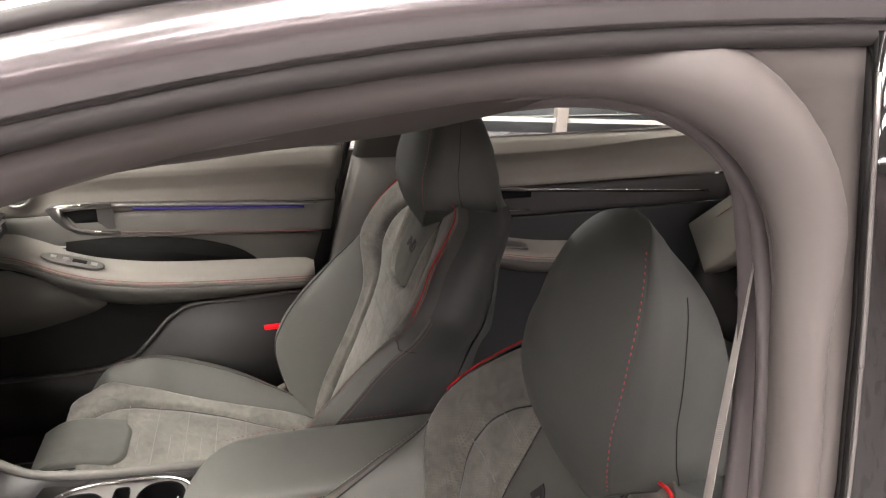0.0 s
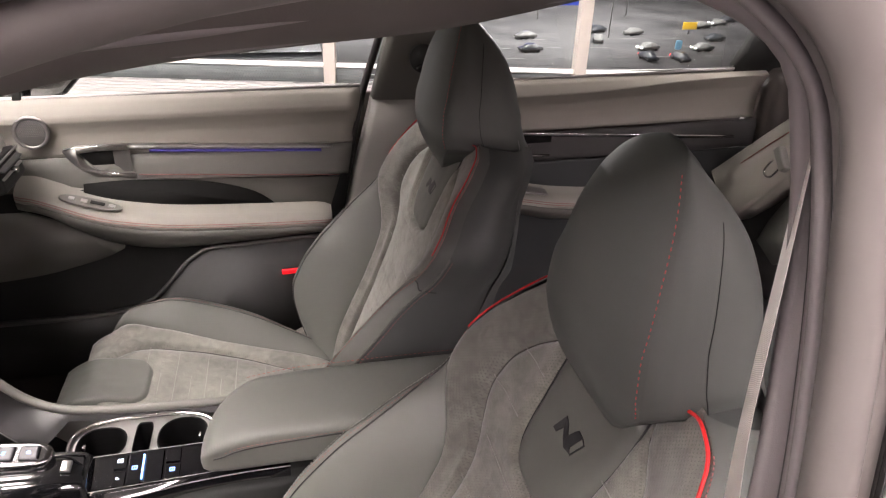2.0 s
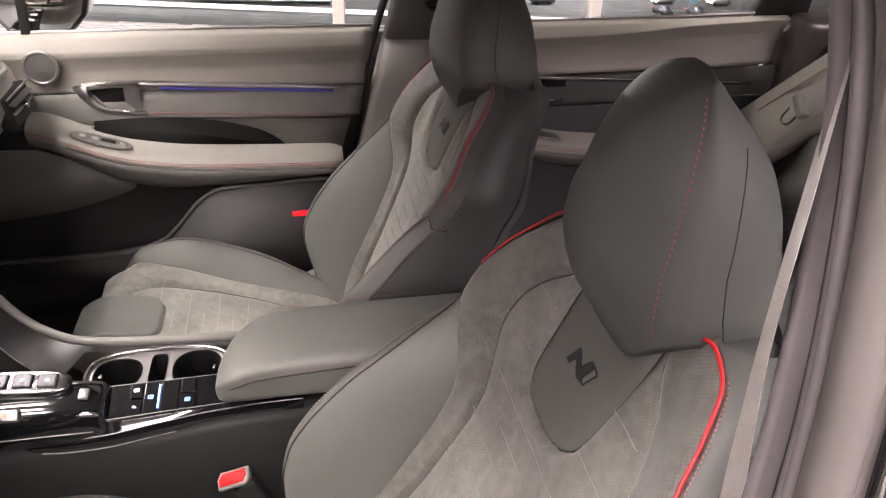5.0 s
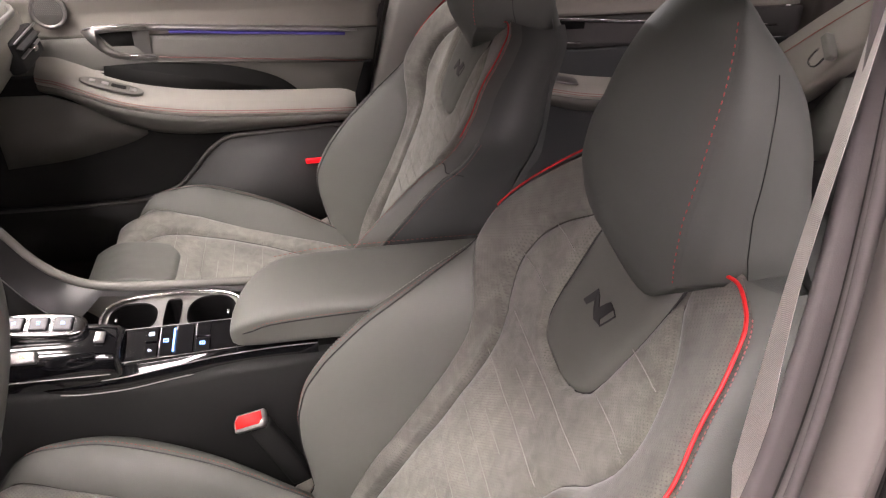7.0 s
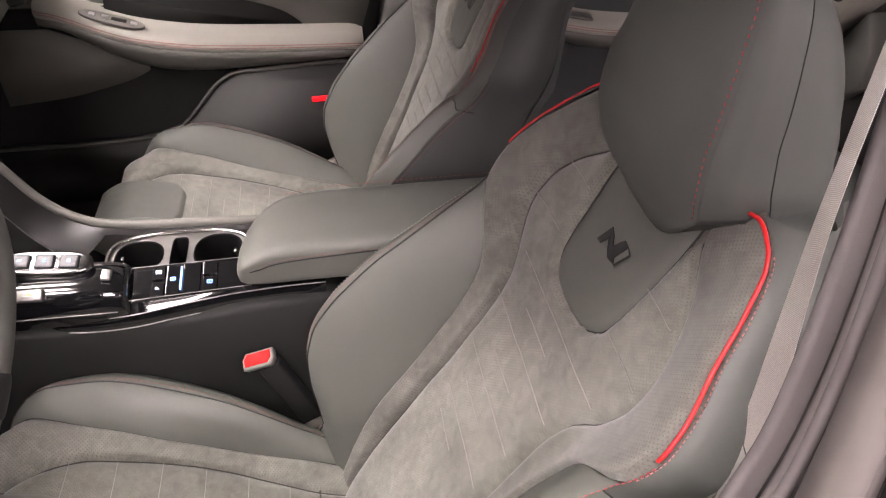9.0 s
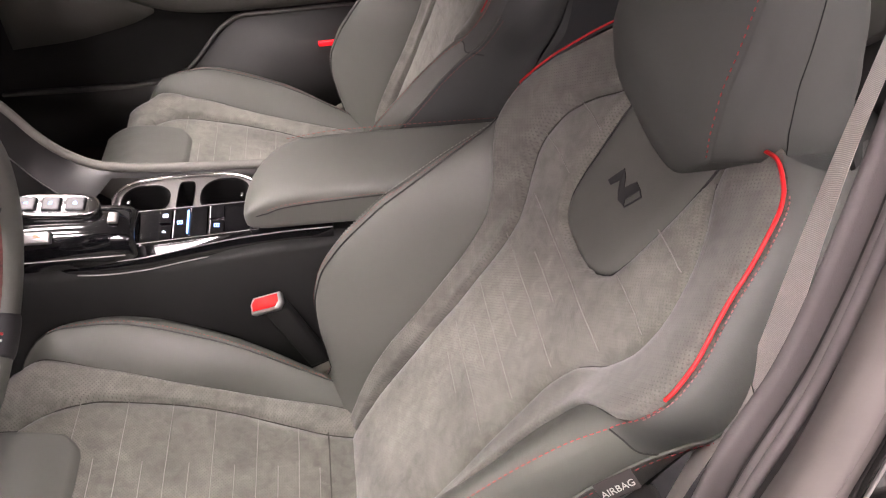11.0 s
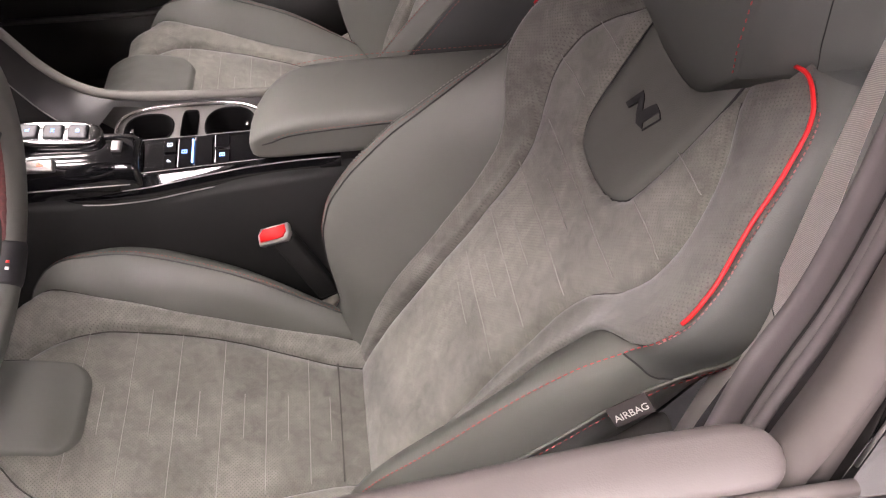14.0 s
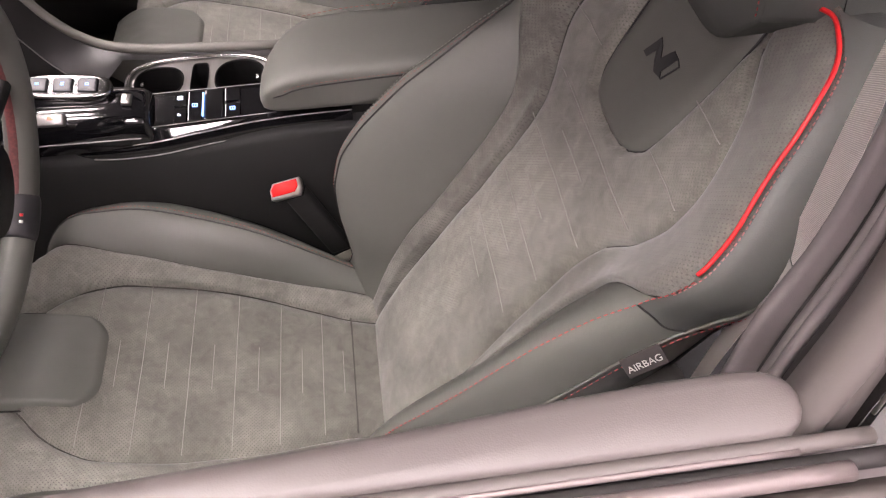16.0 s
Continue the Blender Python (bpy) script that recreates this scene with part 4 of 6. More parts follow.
part("release_button", loft([chamfered(0.041, 0.0185, 0.3, 0.004), chamfered(0.041, 0.0185, 0.3, 0.0115), chamfered(0.037, 0.015, 0.3, 0.0135)]), RED_PLASTIC, buckle, "bright red release button")


# ---- far side doors ----
def sill_z(x):
    return 0.9455 + 0.0165 * (x + 0.11) + 0.010 * max(0, x) ** 2


def door_panel(parent, xa, xb, slant, mats, tucked=False):
    """Upper trim, crease and middle panel of a door whose inner face looks to -y; slant tilts its rear edge."""
    UP = [(0.760, 0.008), (0.748, 0.005), (0.738, -0.004), (0.729, -0.018), (0.7225, -0.032), (0.7225, -0.043), (0.729, -0.057), (0.735, -0.076), (0.735, -0.10), (0.732, -0.125)]
    if tucked:
        UP = [(0.760, 0.008), (0.748, 0.005), (0.738, -0.004), (0.729, -0.018), (0.7225, -0.030), (0.731, -0.042), (0.742, -0.058), (0.749, -0.078), (0.750, -0.104), (0.742, -0.125)]
    MID = [(0.731, -0.127), (0.726, -0.133), (0.722, -0.15), (0.720, -0.17), (0.718, -0.190), (0.722, -0.197)]
    LOWER = [(0.716, -0.199), (0.714, -0.22), (0.712, -0.27), (0.714, -0.36), (0.71, -0.45), (0.70, -0.52), (0.69, -0.60), (0.69, -0.66)]
    for name, prof, mat in (("upper_trim", UP, mats[0]), ("middle_panel", MID, mats[1]), ("lower_panel", LOWER, mats[2])):
        def f(u, v, prof=prof):
            k = v * (len(prof) - 1)
            i = min(int(k), len(prof) - 2)
            y, z = (prof[i][0] + (prof[i + 1][0] - prof[i][0]) * (k - i), prof[i][1] + (prof[i + 1][1] - prof[i][1]) * (k - i))
            x1 = xb + slant * z
            x = xa + (x1 - xa) * u
            if tucked and prof is UP:
                c = table(x, [(0.05, 0.032), (0.41, 0.029), (0.565, 0.022), (0.72, 0.011), (0.9, 0.006)])
                z = z * c / 0.030 if z > -0.030 else -c + (z + 0.030) * (0.125 - c) / 0.095
            return (x, y, sill_z(x) + z)
        part(name, sheet(f, 30, (len(prof) - 1) * 3, 0.004), mat, parent)


far_door = thing("door_1", -0.55, 0.75, 0.25, "grey soft-trimmed front passenger door seen from inside", "car door", "car doors", "structure")
door_panel(far_door, -1.12, -0.106, 0.19, (TRIM_SOFT, PLASTIC, DARK_PLASTIC))
part("belt_strip", tube([(x, 0.752, sill_z(x) + 0.006) for x in np.linspace(-1.12, -0.10, 30)], 0.004, 8), SATIN, far_door, "slim window sill strip")


def strip(parent, xa, xb, za, zb, y=0.717):
    n = 24
    secs = []
    for i in range(n + 1):
        f = i / n
        x, z = xa + (xb - xa) * f, za + (zb - za) * f
        h = 0.0048 * min(1, 0.15 + 6 * (1 - f))
        secs.append([(x, y + 0.012, z - h), (x, y, z - h * 0.9), (x, y - 0.004, z), (x, y, z + h), (x, y + 0.012, z + h)])
    return loft(secs)


part("chrome_strip", strip(far_door, -0.634, -0.178, 0.833, 0.816), SATIN, far_door, "long chrome strip above blue ambient light")
part("ambient_light", loft([[(x, 0.7165 + dy, 0.8245 - 0.0372 * (x + 0.634) + dz) for dy, dz in ((0.004, 0.003), (0.0, 0.003), (-0.0010, 0.0), (0.0, -0.0030), (0.004, -0.0036))] for x in np.linspace(-0.59, -0.205, 20)]), BLUE_GLOW, far_door, "blue ambient light line")
# pull handle
HO = [(-0.771, 0.829), (-0.745, 0.836), (-0.70, 0.8385), (-0.634, 0.8385), (-0.634, 0.829), (-0.70, 0.827), (-0.738, 0.823), (-0.742, 0.818), (-0.724, 0.795), (-0.705, 0.779), (-0.68, 0.775), (-0.625, 0.772), (-0.624, 0.763), (-0.68, 0.764), (-0.715, 0.769), (-0.74, 0.785), (-0.76, 0.808)]
handle = part("door_handle", prism([(x, 0.7125, z) for x, z in HO], (0, 0.016, 0)), SATIN, far_door, "satin metal pull handle")
part("handle_highlight", tube([(-0.765, 0.7122, 0.831), (-0.745, 0.712, 0.837), (-0.70, 0.712, 0.839), (-0.635, 0.712, 0.838)], 0.0013, 6), CHROME, handle)
part("handle_highlight", tube([(-0.70, 0.712, 0.7755), (-0.66, 0.712, 0.7725), (-0.626, 0.712, 0.770)], 0.0013, 6), CHROME, handle)
# flat dark plate for the grip's shade; the panel has no recess here
part("handle_cup", prism([(x, 0.7195, z) for x, z in ((-0.74, 0.822), (-0.70, 0.828), (-0.664, 0.829), (-0.660, 0.776), (-0.68, 0.775), (-0.706, 0.781))], (0, 0.002, 0)), HOLLOW_SHADE, handle, "dark plate for the shade in the grip")
part("cup_wall", sheet(lambda u, v: (-0.668 + 0.036 * u, 0.7190 - 0.003 * math.sin(u * math.pi / 2), 0.8285 - 0.053 * v), 8, 4), POCKET_EDGE, handle, "grey curved wall of the grip hollow")
part("stitching", tube([(x, 0.7135, 0.768 - 0.05 * (x + 0.62)) for x in np.linspace(-0.62, -0.165, 24)], 0.0010, 5), DULL_RED, far_door, "red stitch line")
# speaker
spk = part("speaker_ring", disc((-0.826, 0.7225, 0.872), (0.0, -1, 0.06), 0.037, 0.005, 40, 0.030), SATIN, far_door, "satin ring of the tweeter")
part("speaker_grille", disc((-0.826, 0.7225, 0.872), (0.0, -1, 0.06), 0.031, 0.003, 32), POCKET_EDGE, spk)
bm = bmesh.new()
for i in range(-7, 8):
    for j in range(-7, 8):
        a, b = (i + 0.5 * (j % 2)) * 0.0042, j * 0.0037
        if a * a + b * b < 0.0275 ** 2:
            join(bm, disc((-0.826 + a, 0.7195, 0.872 + b), (0, -1, 0.06), 0.0014, 0.0006, 5))
part("grille_holes", bm, PLASTIC, spk)


# armrest with stitched edge
def arm(parent, pts):
    """pts: rows of x, top z, depth of the shelf."""
    n = 40
    xs = [p[0] for p in pts]
    top, out = [], []
    for i in range(n + 1):
        x = xs[0] + (xs[-1] - xs[0]) * i / n
        zt, dp, th = (table(x, [(p[0], p[k]) for p in pts]) for k in (1, 2, 3))
        top.append([(x, 0.722, zt + 0.028), (x, 0.712, zt + 0.018), (x, 0.70, zt + 0.010), (x, 0.70 - dp * 0.45, zt + 0.006), (x, 0.70 - dp * 0.8, zt + 0.001), (x, 0.70 - dp * 0.97, zt - 0.007), (x, 0.70 - dp, zt - 0.016), (x, 0.70 - dp + 0.004, zt - 0.022)])
        out.append([(x, 0.70 - dp + 0.004, zt - 0.0225), (x, 0.70 - dp + 0.001, zt - 0.026), (x, 0.70 - dp + 0.006, zt - 0.04), (x, 0.70 - dp + 0.018, zt - th * 0.8), (x, 0.70 - dp + 0.035, zt - th), (x, 0.722, zt - th - 0.004)])
    ob = part("armrest_pad", loft(top, closed=False), ARM_SOFT, parent, "pale grey soft armrest with red stitched edge")
    part("armrest_body", loft(out, closed=False), PLASTIC, parent, "grey armrest underside")
    part("stitching", tube([s[5] for s in top], 0.0008, 5), DULL_RED, ob)
    part("stitching", tube([Vector(s[5]) + Vector((0, -0.0012, -0.0052)) for s in top], 0.0008, 5), DULL_RED, ob)
    for s in (top[0], top[-1]):
        bm = bmesh.new()
        bm.faces.new([bm.verts.new(p) for p in s])
        part("armrest_end", bm, ARM_SOFT, ob)
    for s in (out[0], out[-1]):
        bm = bmesh.new()
        bm.faces.new([bm.verts.new(p) for p in s])
        part("armrest_end", bm, PLASTIC, parent)
    return ob


ARM_ROWS = [(-0.875, 0.752, 0.030, 0.03), (-0.85, 0.752, 0.045, 0.045), (-0.80, 0.738, 0.052, 0.062), (-0.745, 0.716, 0.057, 0.072), (-0.69, 0.698, 0.06, 0.08), (-0.63, 0.686, 0.061, 0.084), (-0.55, 0.676, 0.062, 0.08), (-0.45, 0.671, 0.062, 0.072), (-0.33, 0.668, 0.062, 0.062), (-0.23, 0.666, 0.060, 0.054), (-0.20, 0.662, 0.052, 0.045), (-0.188, 0.655, 0.035, 0.03)]
pad_far = arm(far_door, ARM_ROWS)
swm = pose(-0.722, 0.672, 0.7225, 6, 17, 0)
plate = part("switch_plate", loft([[swm @ Vector((sx * math.copysign(abs(math.cos(t)) ** 0.6, math.cos(t)), 0.019 * kk * math.sin(t), h)) for t in np.linspace(0, 2 * math.pi, 36, endpoint=False)] for sx, kk, h in ((0.066, 1.0, -0.004), (0.066, 1.0, 0.0), (0.063, 0.90, 0.0008))]), SWITCH_PLATE, pad_far, "grey window switch plate")
for k, sx in ((-0.040, 0.012), (-0.014, 0.014), (0.014, 0.030), (0.044, 0.014)):
    part("switch", block(swm @ pose(k, -0.001, 0.0012), sx, 0.011, 0.004, 0.0012), DARK_PLASTIC if sx > 0.02 else SILVER, plate)
# flat dark sheet painting the shade of the hollow above the armrest
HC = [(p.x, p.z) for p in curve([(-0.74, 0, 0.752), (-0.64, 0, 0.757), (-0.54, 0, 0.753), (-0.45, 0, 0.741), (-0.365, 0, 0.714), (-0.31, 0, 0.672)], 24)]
part("hollow", prism([(x, table(z, [(0.66, 0.7070), (0.735, 0.7078), (0.757, 0.7100)]), z) for x, z in HC + [(-0.75, 0.672)]], (0, 0.002, 0)), HOLLOW_SHADE, far_door, "dark sheet for the shaded hollow above the armrest")
part("side_block", prism([(x, 0.7135, z + 0.001) for x, z in HC[6:]] + [(-0.19, 0.7135, 0.66), (-0.165, 0.7135, 0.742)], (0, -0.006, 0)), PLASTIC, far_door)
# speaker grille below, door pocket
part("lower_grille", prism([(-1.0, 0.70, 0.69), (-0.9, 0.70, 0.69)] + [(p.x, 0.70, p.z) for p in curve([(-0.87, 0, 0.69), (-0.76, 0, 0.645), (-0.675, 0, 0.60), (-0.71, 0, 0.572), (-0.79, 0, 0.548), (-0.87, 0, 0.530), (-1.0, 0, 0.515)], 24)], (0, 0.012, 0)), PLASTIC, far_door, "fine-meshed lower speaker panel")
pocket = [(-1.05, 0.418), (-0.86, 0.420), (-0.75, 0.424), (-0.68, 0.434), (-0.63, 0.455), (-0.585, 0.50), (-0.54, 0.552), (-0.505, 0.578), (-0.475, 0.588), (-0.35, 0.596), (-0.24, 0.604), (-0.22, 0.60)]
outl = [(x, 0.672, z) for x, z in pocket] + [(-0.20, 0.672, 0.26), (-1.05, 0.672, 0.26)]
part("door_pocket", prism(outl, (0, 0.02, 0)), POCKET, far_door, "grey door pocket with rolled edge")
part("pocket_edge", tube(curve([(x, 0.673, z) for x, z in pocket], 60), 0.005, 8), POCKET_EDGE, far_door)
part("door_reflector", block(pose(-0.268, 0.664, 0.516, 0, -3, 0), 0.10, 0.008, 0.013, 0.003), glowing("red door light", (0.9, 0.01, 0.02), 0.5), far_door, "small red door warning light")

rear_door = thing("door_2", 0.5, 0.75, 0.25, "dark grey rear passenger door seen from inside", "car door", "car doors", "structure")
door_panel(rear_door, 0.05, 0.965, 0.05, (TRIM_SOFT, REAR_PLASTIC, REAR_LOW), True)
part("belt_strip", tube([(x, 0.752, sill_z(x) + 0.006) for x in np.linspace(0.03, 0.95, 30)], 0.004, 8), SATIN, rear_door, "slim window sill strip")
part("chrome_strip", strip(rear_door, 0.20, 0.895, 0.833, 0.800), PIANO, rear_door, "gloss black strip with chrome edge")
part("strip_edge", tube([(x, 0.7125, 0.838 - 0.0475 * (x - 0.20)) for x in np.linspace(0.20, 0.89, 20)], 0.0018, 6), CHROME, rear_door)
# black plate painting the shade in the rear grip
part("handle_cup", prism([(x, 0.718, z) for x, z in ((0.22, 0.826), (0.375, 0.822), (0.375, 0.775), (0.22, 0.775))], (0, 0.003, 0)), WELL_BLACK, rear_door)
part("door_handle", tube([(0.22, 0.708, 0.778), (0.30, 0.708, 0.775), (0.37, 0.71, 0.773)], 0.003, 6), CHROME, rear_door, "slim chrome pull edge")
arm_r = arm(rear_door, [(0.20, 0.700, 0.05, 0.05), (0.28, 0.69, 0.056, 0.06), (0.38, 0.674, 0.058, 0.066), (0.50, 0.665, 0.058, 0.06), (0.62, 0.664, 0.055, 0.055), (0.66, 0.66, 0.04, 0.04)])
part("switch_plate", block(pose(0.315, 0.672, 0.695, 6, 9, 0), 0.085, 0.034, 0.006, 0.003), SATIN, arm_r, "grey window switch plate")
part("quarter_pillar", prism([(0.87, 0.748, 0.965), (0.93, 0.74, 1.10), (1.02, 0.735, 1.15), (1.02, 0.74, 0.95)], (0, 0.03, 0)), DARK_PLASTIC, rear_door)

# panes of the far windows
for owner, xa, xb in ((far_door, -1.0, -0.085), (rear_door, 0.065, 0.90)):
    def pane(u, v, xa=xa, xb=xb):
        x = xa + (xb - xa) * u
        z = sill_z(x) - 0.004 + v * 0.40
        return (x + 0.10 * v * (1 - u), 0.762 - 0.20 * (z - 0.93), z)
    part("window_pane", sheet(pane, 12, 8), SHOP_GLASS, owner, "clear side window glass").visible_shadow = False

# pillar between the far doors
bp = thing("pillar_1", 0.0, 0.72, 0.3, "grey trimmed centre pillar between the far doors", "car pillar", "", "structure")
secs = []
for z, xa, xb, y in ((0.25, -0.22, 0.06, 0.70), (0.50, -0.185, 0.055, 0.705), (0.68, -0.144, 0.05, 0.71), (0.80, -0.115, 0.05, 0.712), (0.93, -0.084, 0.055, 0.708), (1.08, -0.05, 0.06, 0.69), (1.25, -0.015, 0.075, 0.655), (1.38, 0.015, 0.085, 0.61)):
    secs.append([(xa, y + 0.04, z), (xa + 0.004, y + 0.008, z), (xa + 0.02, y, z), (xb - 0.02, y - 0.004, z), (xb, y + 0.008, z), (xb, y + 0.04, z)])
part("lower_cover", loft(secs[:5]), FAR_PILLAR, bp, "grey lower pillar cover")
part("upper_cover", loft([[(x, y - 0.003, z) for x, y, z in s] for s in secs[4:]]), PLASTIC, bp, "grey upper pillar cover")
part("door_seal", tube(curve([(-0.222, 0.735, 0.25), (-0.165, 0.738, 0.62), (-0.112, 0.742, 0.90), (-0.065, 0.735, 1.06), (-0.02, 0.70, 1.24), (0.0, 0.655, 1.38)], 40), 0.009, 8), RUBBER, bp, "black rubber door seal")
anchor = part("belt_anchor", disc((0.03, 0.685, 1.03), (0, -1, 0.1), 0.032, 0.02, 24), DARK_PLASTIC, bp, "dark belt height adjuster")
part("belt_slot", block(pose(0.035, 0.668, 1.02, 5, -20, 0), 0.05, 0.012, 0.012, 0.004), PIANO, anchor)

mirror = thing("door_mirror", -0.85, 0.98, 0.93, "black door mirror with dark glass outside the far window", "door mirror")
mo = [(-0.742, 0.99), (-0.75, 1.02), (-0.80, 1.04), (-0.90, 1.035), (-0.95, 1.0), (-0.955, 0.93), (-0.93, 0.895), (-0.85, 0.885), (-0.79, 0.905), (-0.757, 0.94)]
part("housing", loft([[(-0.85 + (x + 0.85) * k, y, 0.96 + (z - 0.96) * k) for x, z in mo] for y, k in ((0.90, 0.97), (0.92, 1.0), (0.98, 0.98), (1.06, 0.80), (1.10, 0.5))]), GLOSS_BLACK, mirror, "gloss black housing")
part("mirror_glass", prism([(-0.85 + (x + 0.85) * 0.88, 0.897, 0.96 + (z - 0.96) * 0.86) for x, z in mo], (0, 0.002, 0)), surface("tinted mirror", (0.38, 0.38, 0.36), 0.04, metal=1.0, vary=0.02, rough_vary=0.01), mirror, "tinted mirror glass")
part("mirror_foot", block(pose(-0.90, 0.87, 0.90), 0.06, 0.16, 0.03, 0.01), GLOSS_BLACK, mirror)
part("quarter_divider", block(pose(-0.842, 0.752, 1.02, 0, 4, 0), 0.020, 0.012, 0.18, 0.004), DARK_PLASTIC, far_door)

# rear bench
bench = thing("rear_bench", 1.0, 0.2, 0.3, "grey leather rear bench with belt buckles", "car seat")
secs = []
for y in np.linspace(-0.70, 0.68, 9):
    secs.append([(0.55, y, 0.16), (0.53, y, 0.40), (0.58, y, 0.44), (0.92, y, 0.40), (1.02, y, 0.40), (0.98, y, 0.16)])
part("bench_cushion", loft(secs), LEATHER_SHADED, bench, "dark leather rear cushion")
secs = []
for y, k in ((-0.70, 0.02), (-0.5, 0), (0.0, 0), (0.3, 0), (0.40, -0.01), (0.48, -0.03), (0.56, -0.06), (0.64, -0.095), (0.70, -0.12)):
    k += 0.085
    dz = -0.25 * max(0, y - 0.4)
    secs.append([(0.93 + k, y, 0.40), (0.90 + k, y, 0.50), (0.96 + k, y, 0.72), (1.05 + k, y, 0.95 + dz), (1.10 + k, y, 1.02 + dz), (1.24, y, 1.0 + dz), (1.22, y, 0.40)])
part("bench_back", loft(secs), REAR_PLASTIC, bench, "dark grey rear backrest")
# pale outer bolster of the rear backrest, with the belt guide and the parked belt tongue on it
outer = [(0.72, 0.70), (0.658, 0.773), (0.575, 0.872), (0.491, 0.966), (0.40, 1.03), (0.36, 0.93), (0.418, 0.838), (0.470, 0.755), (0.516, 0.682), (0.57, 0.62)]
mid_y, mid_z = 0.52, 0.83


def bolster_ring(k, x):
    return [(x + 0.30 * (z - 0.80), mid_y + (y - mid_y) * k, mid_z + (z - mid_z) * k) for y, z in outer]


part("side_bolster", loft([bolster_ring(0.97, 0.95), bolster_ring(1.0, 0.90), bolster_ring(0.985, 0.882), bolster_ring(0.93, 0.874)]), TRIM_SOFT, bench, "light grey side bolster of the rear backrest")
part("seam", tube([(0.8725 + 0.30 * (z - 0.80), y, z) for y, z in ((0.615, 0.765), (0.555, 0.835), (0.49, 0.905), (0.44, 0.955))], 0.0014, 5), DULL_RED, bench)
part("lower_bolster", loft([[(x, y, z) for y, z in ((0.505, 0.650), (0.440, 0.768), (0.395, 0.70), (0.385, 0.62), (0.45, 0.55), (0.53, 0.58))] for x in (0.95, 0.91, 0.90)]), LEATHER, bench, "grey lower side bolster")
part("belt_guide", block(pose(0.845, 0.448, 0.838, 38, 12, 0), 0.024, 0.062, 0.022, 0.006, 3), PLASTIC, bench, "grey plastic belt guide")
part("belt_tongue", tube(curve([(0.842, 0.476, 0.826), (0.838, 0.490, 0.796), (0.838, 0.481, 0.784), (0.838, 0.462, 0.790), (0.842, 0.446, 0.816)], 20), 0.0026, 8), CHROME, bench, "chrome belt tongue")

# ---- near door: window frame, sill, pillar and belt ----
def lean(z):
    """The near side's lean: y of the frame's outer face at height z."""
    return -0.775 + (z - 0.93) * 0.20 - 0.10 * max(0, z - 1.2) ** 2


FRAME_LINE = [(-1.02, 1.01), (-0.85, 1.12), (-0.70, 1.203), (-0.55, 1.277), (-0.42, 1.330), (-0.32, 1.358), (-0.216, 1.378), (-0.160, 1.3835), (-0.122, 1.380), (-0.094, 1.369), (-0.071, 1.350), (-0.056, 1.326), (-0.045, 1.29), (-0.035, 1.22), (-0.036, 1.10), (-0.047, 0.98), (-0.066, 0.90), (-0.085, 0.80), (-0.098, 0.70)]
frame_pts = curve([(x, 0, z) for x, z in FRAME_LINE], 130)
centre = Vector((-0.42, 0, 1.10))
FRAME_SECTION = (  # inward from the outer edge, depth into the car
    ("glass_channel", RUBBER_PALE, [(-0.004, 0.014), (-0.002, 0.004), (0.003, -0.002), (0.009, -0.003), (0.015, 0.002), (0.0175, 0.011), (0.013, 0.022), (0.003, 0.034), (-0.004, 0.041)]),
    ("inner_seal", RUBBER, [(-0.004, 0.041), (-0.018, 0.047), (-0.011, 0.053), (-0.011, 0.059), (-0.026, 0.065), (-0.017, 0.070), (-0.019, 0.077), (-0.034, 0.082)]),
    ("inner_frame", PILLAR_TRIM, [(-0.034, 0.082), (-0.020, 0.088), (-0.019, 0.094), (-0.026, 0.100), (-0.045, 0.104), (-0.12, 0.102)]),
)
near_door = thing("door_3", -0.5, -0.78, 0.25, "driver's door with its window lowered", "car door", "car doors", "structure")
